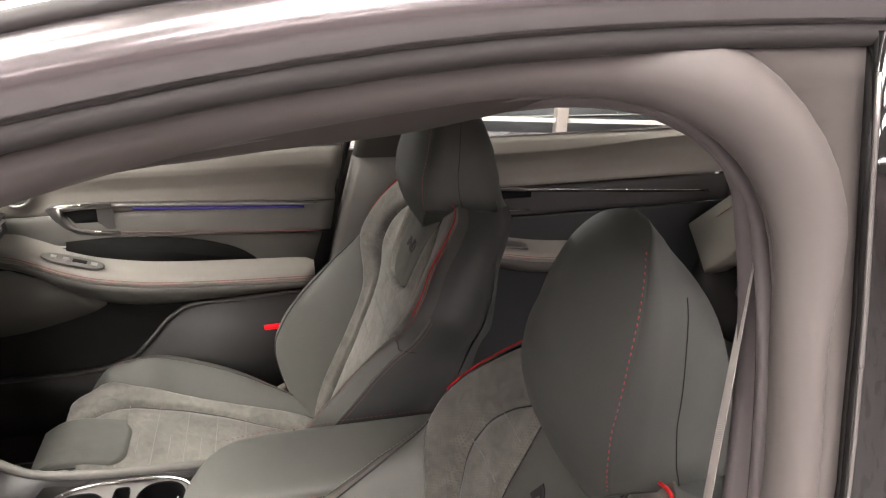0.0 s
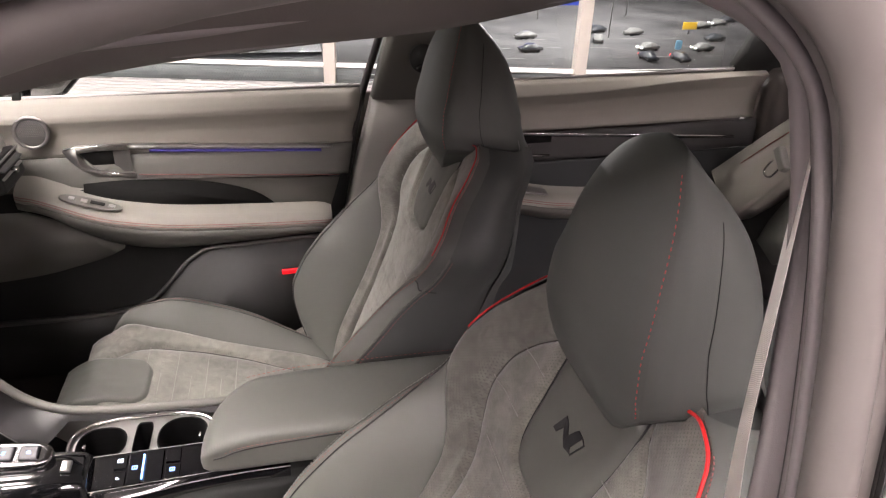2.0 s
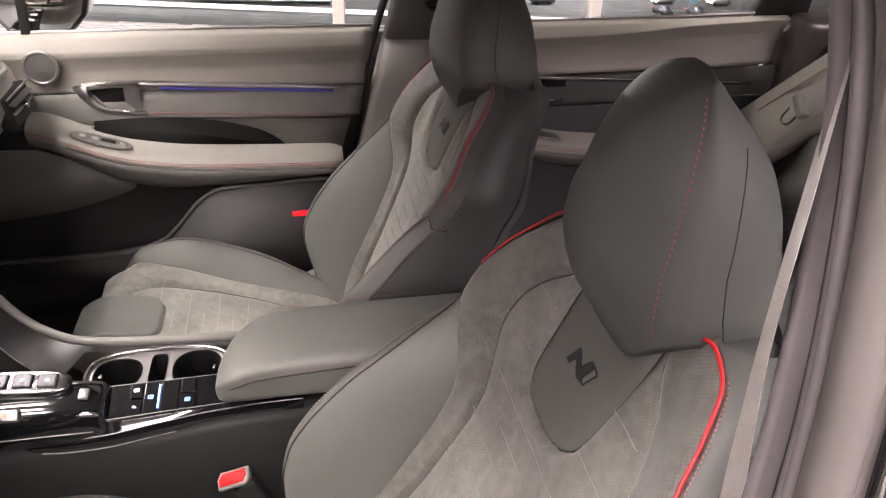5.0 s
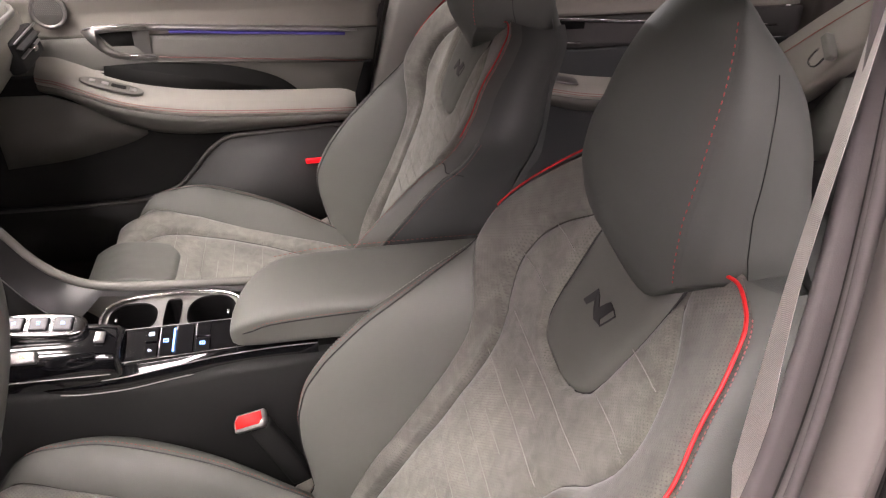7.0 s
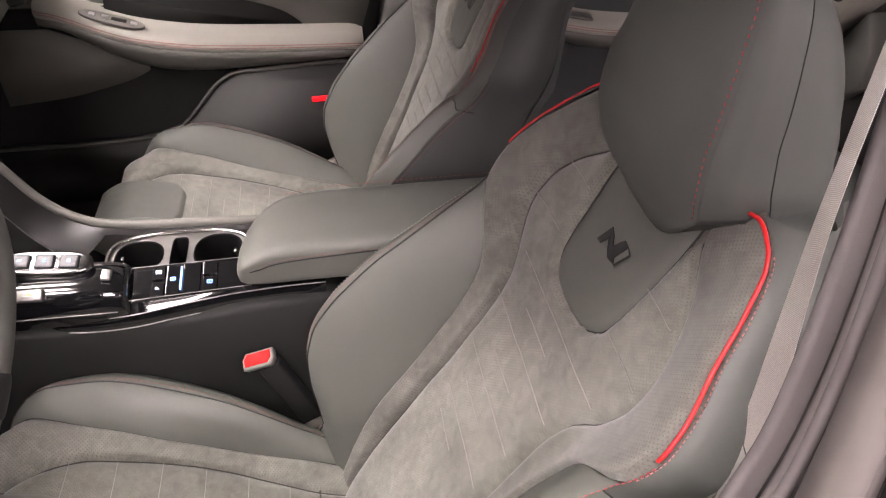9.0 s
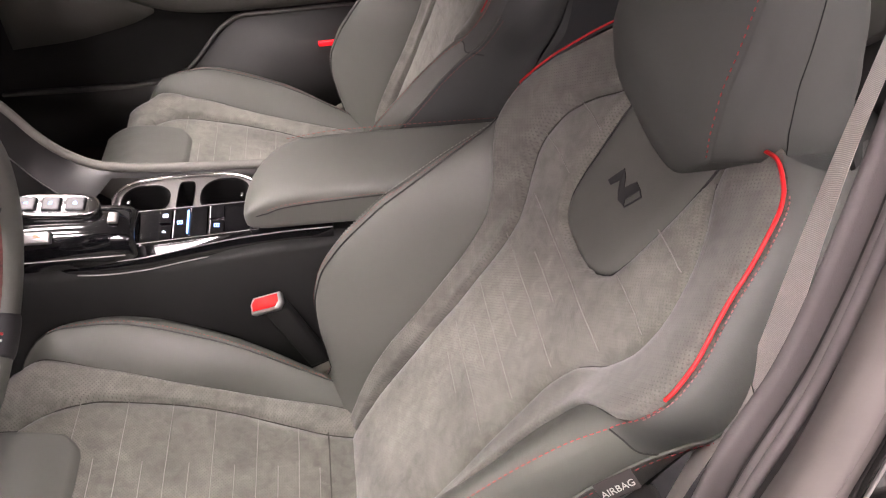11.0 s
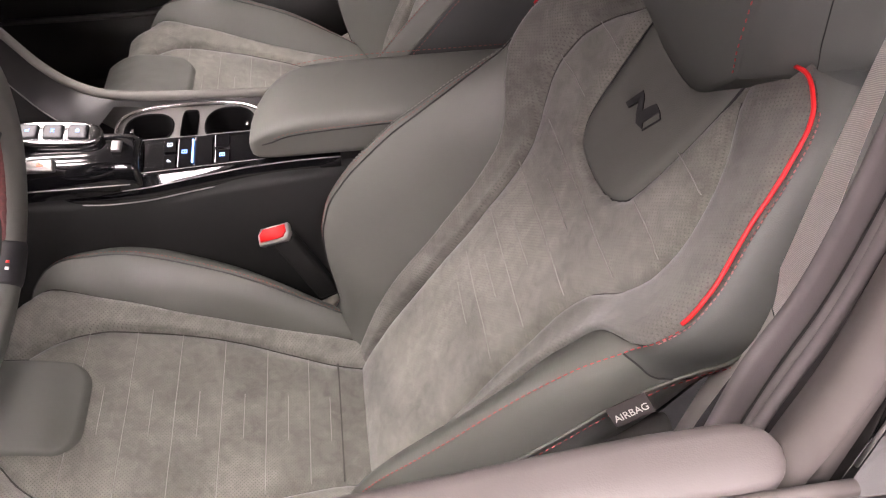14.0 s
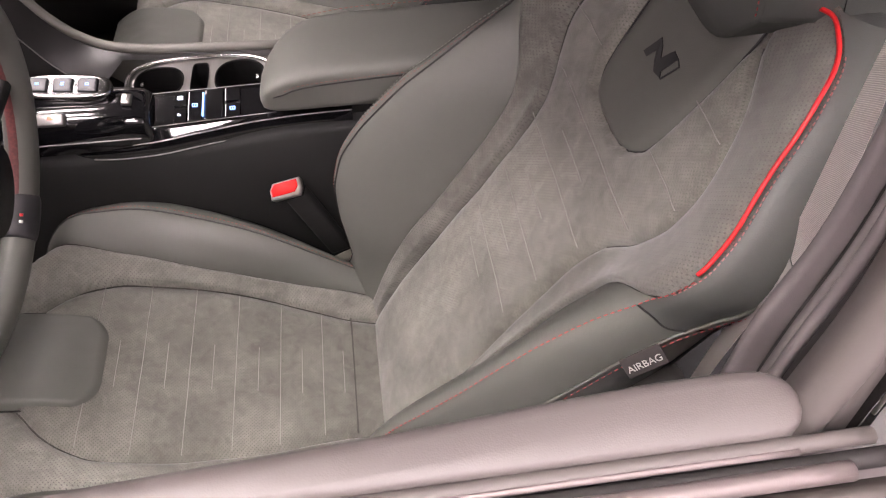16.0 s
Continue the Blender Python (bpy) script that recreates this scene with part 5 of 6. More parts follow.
for name, mat, prof in FRAME_SECTION:
    rows = []
    for i, p in enumerate(frame_pts):
        d = (frame_pts[min(i + 1, len(frame_pts) - 1)] - frame_pts[max(i - 1, 0)]).normalized()
        n = Vector((d.z, 0, -d.x))
        if n.dot(centre - p) < 0:
            n = -n
        k = step(p.z, 1.30, 1.37) * (1 - step(p.x, -0.16, -0.09)) + step(p.x, -0.45, -0.55) * (1 - step(p.z, 1.30, 1.37))
        shift = table(p.z, [(0.90, -0.004), (1.04, -0.006), (1.24, 0.0)])
        deep = 0.5 * step(p.z, 1.30, 1.375) if p.x > -0.2 else 0.5 * k
        hang = table(p.x, [(-0.70, 0.018), (-0.50, 0.022), (-0.43, 0.026), (-0.38, 0.028), (-0.32, 0.033), (-0.234, 0.036), (-0.177, 0.036), (-0.13, 0.025), (-0.10, 0.010), (-0.08, 0.0)]) if p.z > 1.2 or p.x < -0.5 else 0.0
        turn = step(p.x, -0.17, -0.10) * step(p.z, 1.24, 1.33)
        top = min(1, k + turn)
        tilt = 0.8 * k * (1 - step(p.x, -0.42, -0.12))
        def inset(a, b):
            if b < 0.0405:
                wide = -0.014 - 0.009 * turn + (a + 0.004) / 0.0215 * (0.0256 + 0.009 * turn)
                return a + (wide - a) * top
            return a + deep * (b - 0.02) + hang * step(b, 0.045, 0.09) + (shift * (1 - step(b, 0.083, 0.089)) + 0.006 * step(b, 0.083, 0.089) * step(-p.z, -0.95, -0.88)) * step(p.x, -0.12, -0.06)
        rows.append([Vector((p.x + n.x * inset(a, b), lean(p.z) + b + 0.012 * k + tilt * ((inset(a, b) + 0.014) if b < 0.0405 else 0.014) + 1.4 * hang * step(b, 0.05, 0.10), p.z + n.z * inset(a, b))) for a, b in prof])
    fine = [curve(r, 32) for r in rows]
    bm = loft(fine, closed=False)
    if name == "inner_seal":
        for q, r in ((11, 0.0042), (22, 0.0042)):
            part("seal_ridge", tube([row[q] for row in fine], r, 10), PILLAR_TRIM, near_door, "soft ridge of the door seal")
    part(name, bm, mat, near_door, {"glass_channel": "soft grey window channel", "inner_seal": "dark rubber seal", "inner_frame": "purple-grey inner pillar trim"}[name])

# sill
def sill_sec(x):
    z = sill_z(x) - 0.012
    k = math.sqrt(max(0.0, 1 - (max(0, x + 0.115) / 0.0385) ** 4))
    inward = 0.012 * (max(0, -0.14 - x) / 0.3) ** 1.2 - 0.005 * step(x, -0.34, -0.12)
    return [Vector((x, -0.766 + (y - (inward if y > -0.775 else 0) + 0.766) * k, z + dz - 0.006 * (1 - k))) for y, dz in ((-0.786, -0.010), (-0.7852, -0.003), (-0.782, 0.0002), (-0.772, 0.0012), (-0.760, 0.0020), (-0.754, 0.0010), (-0.750, -0.004), (-0.746, -0.02), (-0.740, -0.06), (-0.738, -0.12), (-0.74, -0.2))]
xs = list(np.linspace(-1.1, -0.115, 30)) + [-0.11, -0.105, -0.10, -0.095, -0.09, -0.086, -0.083, -0.080, -0.0785, -0.0773, -0.0766]
part("sill_trim", loft([sill_sec(x) for x in xs], closed=False), SILL, near_door, "pale grey soft sill trim with a rounded end")
# the second, thinnest strip paints the white highlight along the glass seal
for name, mat, y, dz, r, xe, say in (("glass_seal", RUBBER_PALE, -0.7895, -0.006, 0.0048, -0.047, "grey window wiper seal"), ("seal_highlight", LIP, -0.7935, -0.0045, 0.0022, -0.09, ""), ("outer_seal", RUBBER, -0.799, -0.013, 0.0055, -0.03, "dark outer window seal"), ("belt_strip", LIP, -0.806, -0.007, 0.0055, -0.066, "satin belt strip below the window")):
    part(name, tube([(x, y, sill_z(x) - 0.012 + dz) for x in np.linspace(-1.1, xe, 40)], r, 10), mat, near_door, say)
def skin(u, v):
    x = -1.12 + 1.14 * u
    z = sill_z(x) - 0.02 - 0.62 * v
    return (x, -0.813 - 0.10 * math.sin(math.pi * min(1, v * 0.62 + 0.02)), z)
part("door_skin", sheet(skin, 20, 20, 0.01), PAINT, near_door, "dark metallic door skin")
inner = sheet(lambda u, v: (-1.08 + 1.0 * u, -0.742 + 0.02 * math.sin(math.pi * v), 0.80 - 0.55 * v), 10, 8, 0.01)
part("inner_panel", inner, DARK_PLASTIC, near_door)

# centre pillar on the near side
nbp = thing("pillar_1", 0.05, -0.72, 0.25, "grey trimmed centre pillar beside the driver's seat", "car pillar", "", "structure")
secs = []
for z, xa, xb in ((0.25, 0.0, 0.20), (0.60, -0.005, 0.17), (0.80, -0.008, 0.13), (0.95, 0.012, 0.12), (1.10, 0.02, 0.11), (1.22, 0.025, 0.10), (1.34, 0.03, 0.10)):
    y = -0.70 + 0.15 * max(0, z - 1.15)
    secs.append([(xa, y - 0.03, z), (xa + 0.002, y - 0.006, z), (xa + 0.010, y, z), (xb - 0.03, y + 0.006, z), (xb, y, z), (xb, y - 0.03, z)])
part("inner_cover", loft(secs), PILLAR_TRIM, nbp, "purple-grey pillar cover")
secs = []
LINE = [(0.90, -0.045), (1.0, -0.032), (1.10, -0.026), (1.20, -0.022), (1.28, -0.026), (1.32, -0.030), (1.41, -0.040)]
for z in (0.90, 1.0, 1.10, 1.20, 1.28, 1.33, 1.40):
    y, xa = lean(z), table(z, LINE)
    secs.append([(xa, y + 0.012, z), (xa + 0.001, y - 0.001, z), (xa + 0.004, y - 0.004, z), (xa + 0.12, y - 0.006, z), (xa + 0.12, y + 0.012, z)])
part("outer_cover", loft(secs), GLOSS_BLACK, nbp, "gloss black outer pillar cover")
EDGE = [(0.90, -0.060), (0.98, -0.045), (1.10, -0.036), (1.22, -0.035), (1.29, -0.045), (1.326, -0.056), (1.35, -0.071), (1.369, -0.094), (1.38, -0.122), (1.395, -0.16)]
secs = [[(table(z, EDGE), lean(z) + 0.016, z), (table(z, EDGE), lean(z) + 0.007, z), (table(z, LINE) + 0.002, lean(z) + 0.004, z), (table(z, LINE) + 0.002, lean(z) + 0.016, z)] for z in np.linspace(0.90, 1.395, 40)]
part("seal_plate", loft(secs), RUBBER_PALE, nbp, "grey sealing plate beside the window channel")
part("cover_edge", tube([(table(z, LINE), lean(z) - 0.004, z) for z in np.linspace(0.93, 1.385, 24)], 0.0012, 6), SATIN, nbp, "thin bright edge")

belt = thing("seat_belt", 0.03, -0.62, 0.35, "grey woven seat belt hanging beside the driver's seat", "seat belt")
bl = curve([(-0.003, -0.60, 1.33), (-0.015, -0.622, 1.23), (-0.020, -0.634, 1.13), (-0.014, -0.634, 1.063), (-0.001, -0.634, 0.96), (0.008, -0.634, 0.88), (0.002, -0.634, 0.845), (-0.006, -0.634, 0.79), (-0.013, -0.634, 0.70), (-0.03, -0.64, 0.45)], 120)
TWIST = [(0.45, 0.48), (0.83, 0.55), (0.862, 0.22), (0.96, 0.32), (1.06, 0.47), (1.13, 0.55), (1.33, 0.60)]


def belt_run(run, half):
    def at(u, v):
        p = run[int(round(v * (len(run) - 1)))]
        a = 1.55 - table(p.z, TWIST)
        return p + Vector((math.cos(a), math.sin(a), 0)) * half * (2 * u - 1)
    return sheet(at, 4, len(run) - 1, 0.0003, uv=lambda u, v: (u * 2 * half, v * 0.9))


part("webbing", belt_run([p for p in bl if 0.862 < p.z < 1.30], 0.0235), RIBBED, belt, "grey diagonally woven belt webbing", flat=True)
part("lower_webbing", belt_run([p - Vector((0.001, -0.002, 0)) for p in bl if p.z < 0.868], 0.0225), BELT, belt, "smooth lower end of the belt", flat=True)
# roof edge, roof and headliner
roof = thing("roof", 0.1, 0, 1.38, "dark glossy car roof with bright drip rail", "car roof", "", "structure")
def rf(u, v):
    a = 2 * v - 1
    x = -0.80 + 2.0 * u
    zz = 1.425 - 0.16 * max(0, (-0.35 - x)) ** 1.7 * 2.2 - 0.05 * max(0, x - 0.6) ** 2
    half = 0.665
    return (x, half * a, zz + 0.035 * (1 - a * a) - 0.02 * abs(a) ** 8)
def opened(bm):
    bmesh.ops.recalc_face_normals(bm, faces=bm.faces)
    bmesh.ops.solidify(bm, geom=bm.faces[:], thickness=0.012)
    return bm


part("roof_skin", opened(sheet(rf, 44, 30)), PAINT, roof, "dark glossy roof skin")
part("headliner", opened(sheet(lambda u, v: Vector(rf(u, v)) * 1.0 + Vector((0, -0.07 * (2 * v - 1) * 0.665, -0.016)), 44, 30)), HEADLINER, roof, "pale grey headliner")
DR = [(-1.05, 1.035), (-0.85, 1.160), (-0.70, 1.242), (-0.55, 1.314), (-0.42, 1.363), (-0.32, 1.388), (-0.216, 1.405), (-0.10, 1.413), (0.05, 1.413), (0.30, 1.400), (0.60, 1.36), (0.95, 1.26)]
for sg in (-1, 1):
    rows = []
    for p in curve([(x, 0, z) for x, z in DR], 60):
        y = lean(p.z) - 0.002
        rows.append([(p.x, sg * -(y + a), p.z + b) for a, b in ((0.006, -0.0125), (-0.001, -0.0118), (-0.0038, -0.0085), (-0.0052, -0.004), (-0.0056, 0.0), (-0.0046, 0.0045), (-0.002, 0.009), (0.003, 0.013), (0.012, 0.018), (0.03, 0.024), (0.055, 0.026), (0.06, 0.005), (0.03, -0.02))])
    part("side_rail", loft(rows), RAIL_PAINT, roof, "glossy grey roof side rail")
    part("roof_ditch", tube([(p.x, sg * -(lean(p.z) + 0.005), p.z + 0.0160) for p in curve([(x, 0, z) for x, z in DR], 60)], 0.0040, 8), RUBBER, roof, "dark roof ditch strip")
    part("roof_seal", tube([(p.x, sg * -(lean(p.z) + 0.002), p.z - 0.0155) for p in curve([(x, 0, z) for x, z in DR], 60)], 0.0058, 8), RUBBER, roof, "black roof seal")
    # front pillars
    part("front_pillar", tube(curve([(-1.5, sg * 0.74, 0.93), (-1.2, sg * 0.70, 1.08), (-0.95, sg * 0.66, 1.22), (-0.72, sg * 0.64, 1.33)], 20), 0.035, 10), TRIM_SOFT, roof, "grey windscreen pillar")

# headliner edge above the driver's window, its brown darkened to carry the shade
EDGE_SHADED = surface("shade-darkened headliner edge", (0.055, 0.046, 0.043), 0.7, vary=0.06, grain=0.1, grain_scale=900)
EDGE_LINE = [(-0.80, 1.12), (-0.65, 1.20), (-0.52, 1.253), (-0.424, 1.284), (-0.36, 1.297), (-0.31, 1.304), (-0.25, 1.310), (-0.20, 1.315), (-0.13, 1.328), (-0.05, 1.345), (0.10, 1.362), (0.6, 1.36)]
side = []
for x in np.linspace(-0.80, 0.6, 50):
    z = table(x, EDGE_LINE)
    side.append([(x, y, z + dz) for y, dz in ((-0.625, 0.052), (-0.60, 0.034), (-0.56, 0.015), (-0.525, 0.004), (-0.505, 0.0), (-0.492, 0.002), (-0.482, 0.010), (-0.476, 0.03), (-0.47, 0.10))])
part("side_trim", loft(side, closed=False), EDGE_SHADED, roof, "shade-darkened headliner edge above the window")

# far window line above the doors
part("far_frame", tube(curve([(x, -lean(z) - 0.03, z) for x, z in FRAME_LINE[:12]], 60), 0.018, 8), DARK_PLASTIC, far_door, "dark window frame")

shell = thing("car_body", 0, 0, 0.1, "dark metallic car body round the cabin", "car body", "", "structure")
for sg in (-1, 1):
    part("rocker_panel", block(pose(0.0, sg * 0.80, 0.24), 2.7, 0.12, 0.26, 0.03, 3), PAINT, shell)
    part("cabin_side", block(pose(-1.42, sg * 0.74, 0.55), 0.6, 0.12, 0.8, 0.03, 3), PAINT, shell)
    part("rear_side", block(pose(1.22, sg * 0.74, 0.62), 0.5, 0.14, 0.72, 0.03, 3), PAINT, shell)
part("outer_skin", sheet(lambda u, v: (-1.12 + 2.1 * u, 0.80 + 0.09 * math.sin(math.pi * min(1, v * 0.62 + 0.02)), 0.925 - 0.62 * v), 12, 14, 0.01), PAINT, shell)
part("bulkhead", block(pose(-1.45, 0, 0.45), 0.05, 1.5, 0.75, 0.01), CARPET, shell)
part("rear_shelf", block(pose(1.38, 0, 0.93), 0.5, 1.36, 0.03, 0.01), CARPET, shell)
part("boot_wall", block(pose(1.25, 0, 0.5), 0.05, 1.4, 0.8, 0.01), CARPET, shell)

# dashboard and steering wheel
dash = thing("dashboard", -1.0, 0.1, 0.6, "dark grey dashboard with an air vent by the far door", "dashboard")
secs = []
for y, k in ((-0.70, 0.0), (-0.4, 0.0), (0.0, 0.0), (0.4, 0.0), (0.60, 0.01), (0.68, 0.03), (0.70, 0.06)):
    secs.append([(-1.55, y, 0.55), (-1.55, y, 0.93), (-1.2, y, 0.965), (-0.98 - k, y, 0.955), (-0.88 - k, y, 0.925), (-0.84 - k, y, 0.885), (-0.835 - k, y, 0.85), (-0.86 - k, y, 0.80), (-0.93 - k, y, 0.72), (-1.02, y, 0.60), (-1.2, y, 0.50)])
part("dash_body", loft(secs), TRIM_SOFT, dash, "soft grey dashboard body")
part("trim_strip", tube([(-0.853, y, 0.905) for y in np.linspace(-0.6, 0.60, 20)] + [(-0.87, 0.64, 0.905)], 0.006, 6), SATIN, dash)
vent = part("vent_frame", block(pose(-0.845, 0.575, 0.842, 0, -12, 0), 0.03, 0.13, 0.062, 0.008, 3), DARK_PLASTIC, dash, "dark side air vent")
for k in range(3):
    part("vent_blade", block(pose(-0.829 - 0.003 * k, 0.575, 0.858 - 0.015 * k, 0, 18, 0), 0.014, 0.112, 0.003, 0.001), WING if k != 1 else SATIN, vent)
part("vent_knob", block(pose(-0.822, 0.575, 0.843), 0.012, 0.018, 0.010, 0.003), CHROME, vent)
part("vent_trim", tube([(-0.832, 0.512, 0.872), (-0.830, 0.575, 0.874), (-0.832, 0.638, 0.872)], 0.0022, 6), SATIN, vent)

wheel = thing("steering_wheel", -0.75, -0.37, 0.72, "leather steering wheel with red stitching", "steering wheel")
WM = pose(-0.690, -0.37, 0.765, 0, 0, 0) @ pose(0, 0, 0, 0, -77, 0)
rim = [WM @ Vector((0.182 * math.cos(t), 0.182 * math.sin(t), 0)) for t in np.linspace(0, 2 * math.pi, 73)]
part("rim", tube(rim, 0.0185, 16), LEATHER, wheel, "thick dark leather rim")
part("hub", loft([[WM @ Vector((a * math.cos(t), a * 0.85 * math.sin(t), h)) for t in np.linspace(0, 2 * math.pi, 24, endpoint=False)] for a, h in ((0.05, -0.03), (0.06, 0.0), (0.055, 0.015), (0.03, 0.02))]), DARK_PLASTIC, wheel)
for t in (0.0, math.pi, 1.5 * math.pi):
    part("spoke", tube([WM @ Vector((r * math.cos(t + 1.57), r * math.sin(t + 1.57), 0.005)) for r in np.linspace(0.05, 0.18, 8)], lambda f: 0.013 - 0.004 * f, 10), DARK_PLASTIC, wheel)
def on_rim(t):
    return WM @ Vector((0.182 * math.cos(t), 0.182 * math.sin(t), 0.001))


spk2 = part("spoke_cover", tube([on_rim(t) for t in np.linspace(2.40, 2.72, 16)], lambda f: 0.0222 - 0.003 * (2 * f - 1) ** 6, 24), PRINT, wheel, "matt black cover on the rim")
for k, mat in ((2.53, RED), (2.575, WHITE_PAINT)):
    out = Vector((0.47, -0.64, 0.61)) * 0.0221
    part("spoke_mark", tube([on_rim(k) + out, on_rim(k + 0.018) + out], 0.0022, 6), mat, spk2)
part("inner_grip", tube([WM @ Vector((0.170 * math.cos(t), 0.170 * math.sin(t), 0.003)) for t in np.linspace(1.2, 2.5, 40)], 0.0078, 10), surface("red perforated leather", (0.11, 0.03, 0.03), 0.6, vary=0.35, scale=300), wheel, "red perforated inner grip")
part("stitching", dashes([WM @ Vector((0.1665 * math.cos(t), 0.1665 * math.sin(t), 0.004)) for t in np.linspace(0, 2 * math.pi, 120)], 0.006, 0.002, 0.0014), RED_THREAD, wheel, "red cross stitching")

# ---- showroom round the car ----
fl = part("floor", prism([(-13, -12.6, -0.1), (13, -12.6, -0.1), (13, 2.2, -0.1), (-13, 7.0, -0.1)], (0, 0, 0.1)), FLOOR, flat=True)
tagged(fl, "pale polished showroom floor", "floor", kind="structure")
# unseen wall, coloured rose to bounce pink light onto the near side
wl = part("wall_north", block(pose(0, -12.7, 1.9), 26, 0.2, 4.0, 0), surface("rose bounce wall paint", (0.52, 0.40, 0.41), 0.7, vary=0.05, scale=1.5))
tagged(wl, "unseen showroom wall tinted rose for its bounce light", "wall", kind="structure")
for k, x in enumerate((-13, 13)):
    wl = part("wall_east" if k else "wall_west", block(pose(x, -3.0, 1.9), 0.2, 19.2, 4.0, 0), WALL_GREY)
    tagged(wl, "pale grey showroom wall", "wall", kind="structure")
ce = part("ceiling", prism([(-13, -12.6, 3.9), (13, -12.6, 3.9), (13, 2.2, 3.9), (-13, 7.0, 3.9)], (0, 0, 0.1)), WALL_GREY, flat=True)
tagged(ce, "grey showroom ceiling", "ceiling", kind="structure")
# panels stay out of view; their places are picked to suit the cabin's light
PANELS = [(x, y, 2.6) for x, ys in ((-7.5, (-8.2, -4.6)), (-3.7, (-8.2, -4.1)), (-2.7, (-1.75, -0.6, 0.9, 2.3)), (0.0, (-8.2, -4.1, -1.85, 2.6)), (3.7, (-8.2, -4.6)), (7.5, (-8.2, -4.6))) for y in ys]
# extra half-length panel, added to brighten the cushion through the near window
PANELS.append((0.0, -2.95, 1.3))
for x, y, length in PANELS:
    cl = thing("ceiling_light", x, y, 3.89, "long flat white ceiling light panel" if length > 2 else "added short flat white light panel out of view", "ceiling light", "ceiling lights")
    part("frame", block(pose(x, y, 3.885), length + 0.1, 0.62, 0.03, 0.004), WHITE_PAINT, cl)
    part("diffuser", block(pose(x, y, 3.867), length, 0.54, 0.012, 0), TINTED_GLOW if y < -3.5 else PANEL_GLOW, cl, flat=True)

# glazed wall towards the street, not quite parallel to the car
GW = pose(0, 4.47, 0, 0, 0, -10.5)
for x in (-9.3, -6.9, -4.5, -2.15, 0.06, 1.92, 4.3, 6.7, 9.1):
    mu = part("window_mullion", block(GW @ pose(x, 0, 2.0), 0.085, 0.14, 4.0, 0.004), CREAM)
    tagged(mu, "white window mullion", "window mullion", "window mullions", kind="structure")
sl = part("window_sill", block(GW @ pose(0, 0, 0.132), 26, 0.03, 0.03, 0.004), WHITE_PAINT)
tagged(sl, "white window sill", "window sill", kind="structure")
gp = part("window_1", block(GW @ pose(0, 0.045, 2.06), 26, 0.012, 3.8, 0), SHOP_GLASS)
gp.visible_shadow = False
tagged(gp, "large clear showroom window", "window", kind="structure")
# punched screen below the sill and white slatted floor grille before it
screen = thing("punched_screen", -3.0, 4.9, 0.0, "dark green punched metal screen below the window sill", "metal screen")
part("screen_sheet", block(GW @ pose(-5.3, 0, 0.05), 11.2, 0.01, 0.11, 0), surface("dark green metal", (0.13, 0.15, 0.15), 0.5, metal=0.2), screen)
bm = bmesh.new()
for i in range(220):
    for j in range(5):
        x = -4.3 + i * 0.021
        bm.faces.new([bm.verts.new(GW @ Vector((x + a + 0.0105 * (j % 2), -0.009, 0.012 + j * 0.021 + c))) for a, c in ((-0.0045, -0.0045), (0.0045, -0.0045), (0.0045, 0.0045), (-0.0045, 0.0045))])
tagged(part("punching", bm, surface("grey punching", (0.17, 0.175, 0.17), 0.6), screen, flat=True), kind="stuff")
grille = thing("floor_grille", -2.0, 4.0, 0.0, "white slatted floor grille along the window", "floor grille")
slat = None
for k in range(9):
    ob = part("slat", block(GW @ pose(-2.6, -0.85, 0.012), 6.2, 0.062, 0.024, 0.004), GRILLE_PAINT, grille) if slat is None else new("slat", slat.data)
    if slat is None:
        slat = ob
    else:
        ob.parent = grille
        ob.matrix_parent_inverse = grille.matrix_basis.inverted()
        ob.matrix_basis = pose(0.085 * k * 0.182, 0.085 * k * 0.983, 0)

# street far below at night
street = part("ground", block(pose(0, 400, -27.1), 1600, 780, 0.2, 0), ASPHALT)
tagged(street, "dark asphalt street at night", "street", kind="structure")
lower = thing("low_building", -20, 30, -14, "flat grey sheet roof of a lower building", "building")
part("roof", block(pose(-34, 38, -8.5), 72, 44, 1.0, 0.05), surface("roof sheet", (0.34, 0.33, 0.35), 0.6, vary=0.15, scale=0.4), lower)
for k in range(9):
    part("roof_seam", block(pose(-34, 19 + 4.6 * k, -7.95), 72, 0.18, 0.10, 0), SATIN, lower)
part("wall", block(pose(-34, 38, -18), 71, 43, 18, 0), WALL_GREY, lower)


def street_car(x, y, turn, colour, lit):
    m = pose(x, y, -27.0, 0, 0, turn)
    car = thing("parked_car", x, y, -27.0, "small distant car on the night street", "car", "street cars")
    prof = [(-2.2, 0.35), (-2.2, 0.8), (-1.2, 0.95), (-0.7, 1.42), (0.9, 1.45), (1.6, 1.0), (2.2, 0.9), (2.2, 0.35)]
    part("body", loft([[m @ Vector((px, py, pz if pz < 1.0 else pz)) for px, pz in prof] for py in (-0.85, 0.85)]), colour, car)
    for wx in (-1.35, 1.35):
        for wy in (-0.8, 0.8):
            part("wheel", disc(m @ Vector((wx, wy, 0.32)), m.to_3x3() @ Vector((0, 1, 0)), 0.32, 0.12, 14), RUBBER, car)
    for wy in (-0.6, 0.6):
        part("lamp", block(m @ pose(2.22 if lit == "rear" else -2.22, wy, 0.72), 0.12, 0.5, 0.3, 0.02), ICON_TAIL if lit == "rear" else HEAD_GLOW if lit == "front" else SATIN, car)


WORN_PAINT = surface("worn road paint", (0.26, 0.26, 0.25), 0.8, vary=0.4, scale=1.5)
ICON_TAIL = glowing("tail lamp", (1.0, 0.03, 0.03), 8.0)
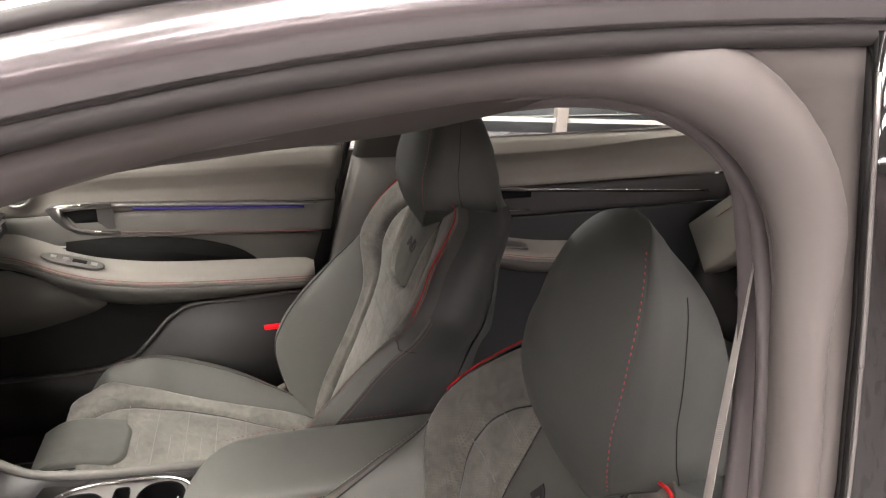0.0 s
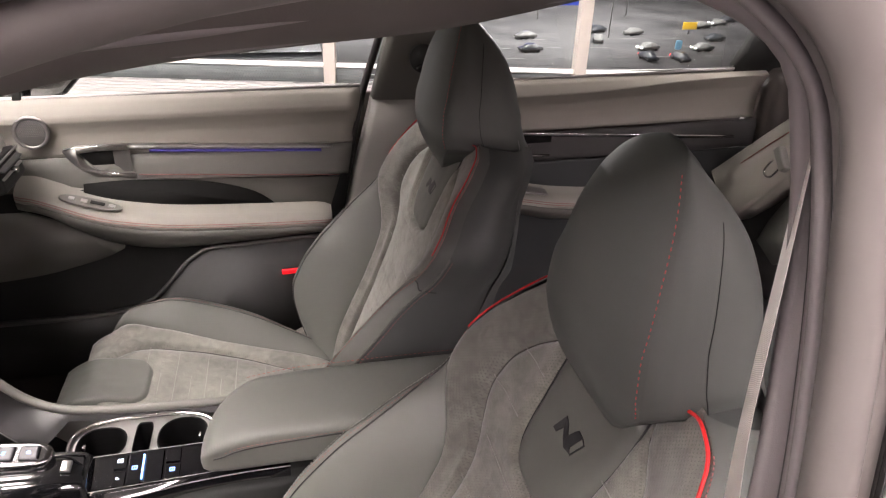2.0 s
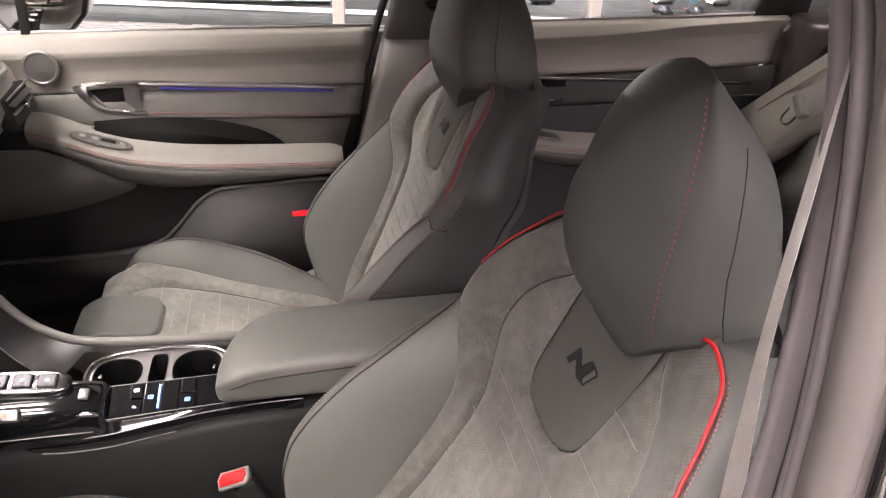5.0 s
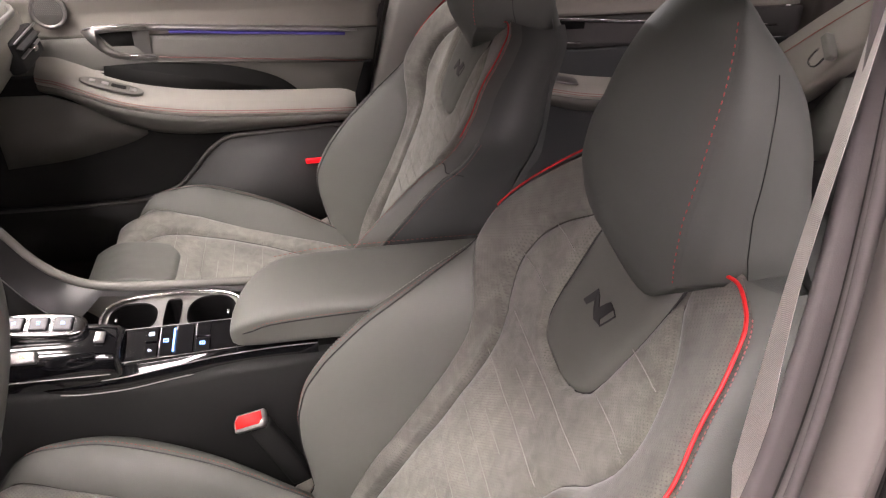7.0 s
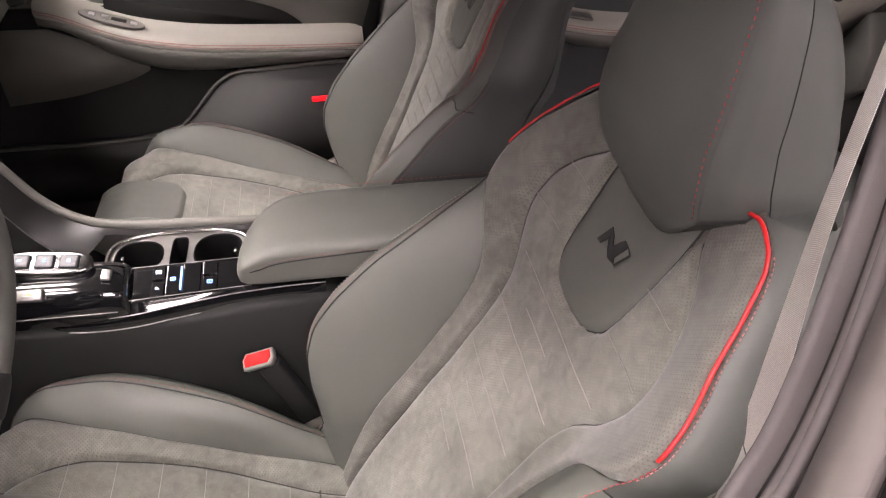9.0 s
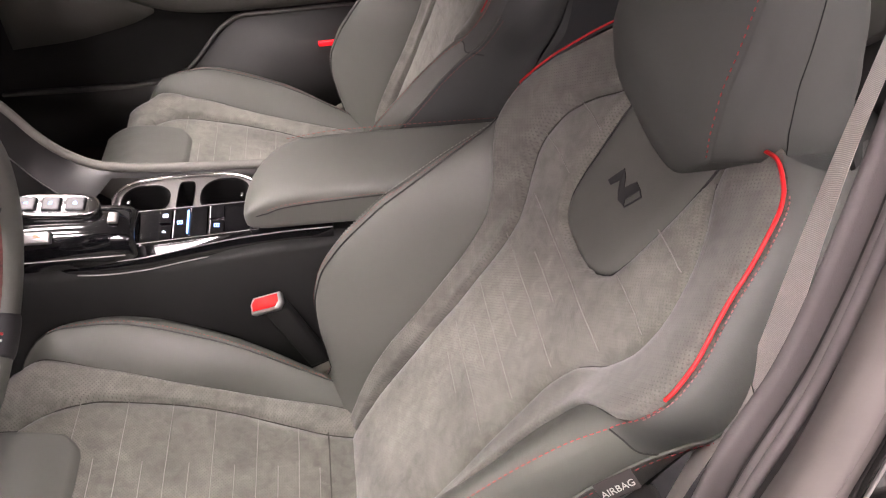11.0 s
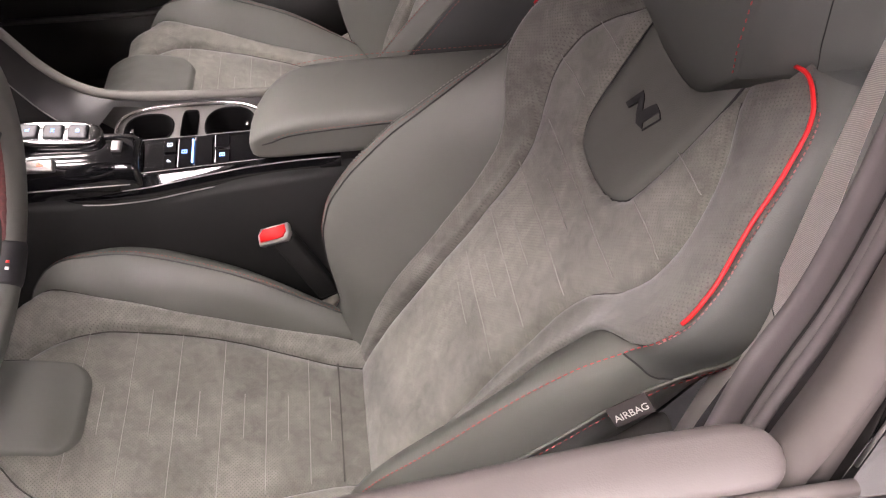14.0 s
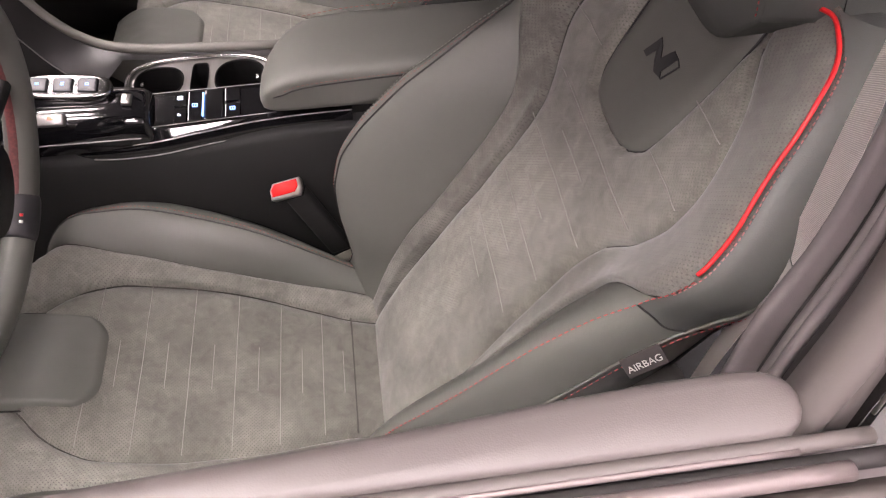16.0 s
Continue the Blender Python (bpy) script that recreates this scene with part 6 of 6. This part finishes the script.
HEAD_GLOW = glowing("headlamp", (1.0, 0.95, 0.85), 9.0)
PALE_CAR = surface("pale car paint", (0.26, 0.26, 0.25), 0.4, coat=0.6)
DARK_CAR = surface("dark car paint", (0.06, 0.065, 0.075), 0.3, coat=0.6)
for x, y, turn, mat, lit in ((65, 120, 95, DARK_CAR, "rear"), (71, 119, 95, DARK_CAR, "rear"), (69, 128, 15, PALE_CAR, "front"), (80, 127, 10, PALE_CAR, "front"), (62, 136, 70, PALE_CAR, ""), (73, 143, 20, PALE_CAR, ""), (66, 146, 25, DARK_CAR, ""), (45, 128, 5, DARK_CAR, ""), (48, 140, 10, PALE_CAR, ""), (93, 150, 10, PALE_CAR, "front"), (99, 153, 12, PALE_CAR, "front"), (104, 157, 15, DARK_CAR, "front"), (88, 136, 12, DARK_CAR, "")):
    street_car(x, y, turn, mat, lit)
sign = thing("street_sign", 86, 143, -27, "yellow lit street sign on a post", "sign")
part("board", block(pose(86, 143, -25.2), 3.2, 0.3, 1.5, 0.05), glowing("yellow sign", (0.9, 0.55, 0.04), 0.30), sign)
part("post", block(pose(86, 143.2, -26.6), 0.25, 0.25, 0.9, 0), SATIN, sign)
shop_sign = thing("shop_sign", 73, 124, -27, "small cyan lit sign on a stand", "sign")
part("board", block(pose(73, 124, -25.2), 1.2, 0.3, 1.7, 0.3), glowing("cyan sign", (0.25, 0.55, 0.75), 0.32), shop_sign)
part("stand", block(pose(73, 124.2, -26.75), 0.9, 0.3, 0.5, 0.03), SATIN, shop_sign)
hoard = thing("hoarding", 45, 182, -27, "long blue lit hoarding across the street", "hoarding")
part("board", block(pose(48, 182, -22.5), 62, 1, 9, 0.1), glowing("blue board", (0.03, 0.05, 0.30), 0.6), hoard)
for k in range(9):
    part("panel_post", block(pose(19 + 7.2 * k, 181.3, -22.5), 0.5, 0.3, 9, 0), SATIN, hoard)
kerb = part("kerb", block(pose(50, 112, -26.9), 120, 0.6, 0.3, 0.03), WALL_GREY)
tagged(kerb, "pale street kerb", "kerb", kind="structure")
for k, y in enumerate((122.5, 131, 139)):
    for q in range(8):
        ln = part("road_marking", block(pose(30 + 10 * q, y, -26.985), 4.0, 0.30, 0.02, 0), WORN_PAINT)
        tagged(ln, "white road marking", "road marking", "road markings", kind="structure")
for x, y in ((34, 160), (58, 162), (82, 166), (66, 140)):
    lamp = thing("street_lamp", x, y, -27, "tall street lamp with a bright head", "street lamp", "street lamps")
    part("pole", tube([(x, y, -27), (x, y, -20), (x + 1.2, y, -19.2)], 0.12, 8), SATIN, lamp)
    part("head", block(pose(x + 1.6, y, -19.2), 1.4, 0.5, 0.25, 0.05), glowing("lamp head", (1.0, 0.9, 0.7), 30.0), lamp)
# fill lights added high over the street, the last to brighten the lower roof
for x, y, z, watts in ((40, 140, 6, 70000), (66, 132, 6, 70000), (84, 158, 6, 70000), (10, 150, 6, 70000), (-24, 40, -3.0, 5000)):
    sp = bpy.data.lights.new("street_fill_light", "POINT")
    sp.energy, sp.color, sp.shadow_soft_size = watts, (1.0, 0.95, 0.92), 0.6
    new("street_fill_light", sp).matrix_basis = pose(x, y, z)
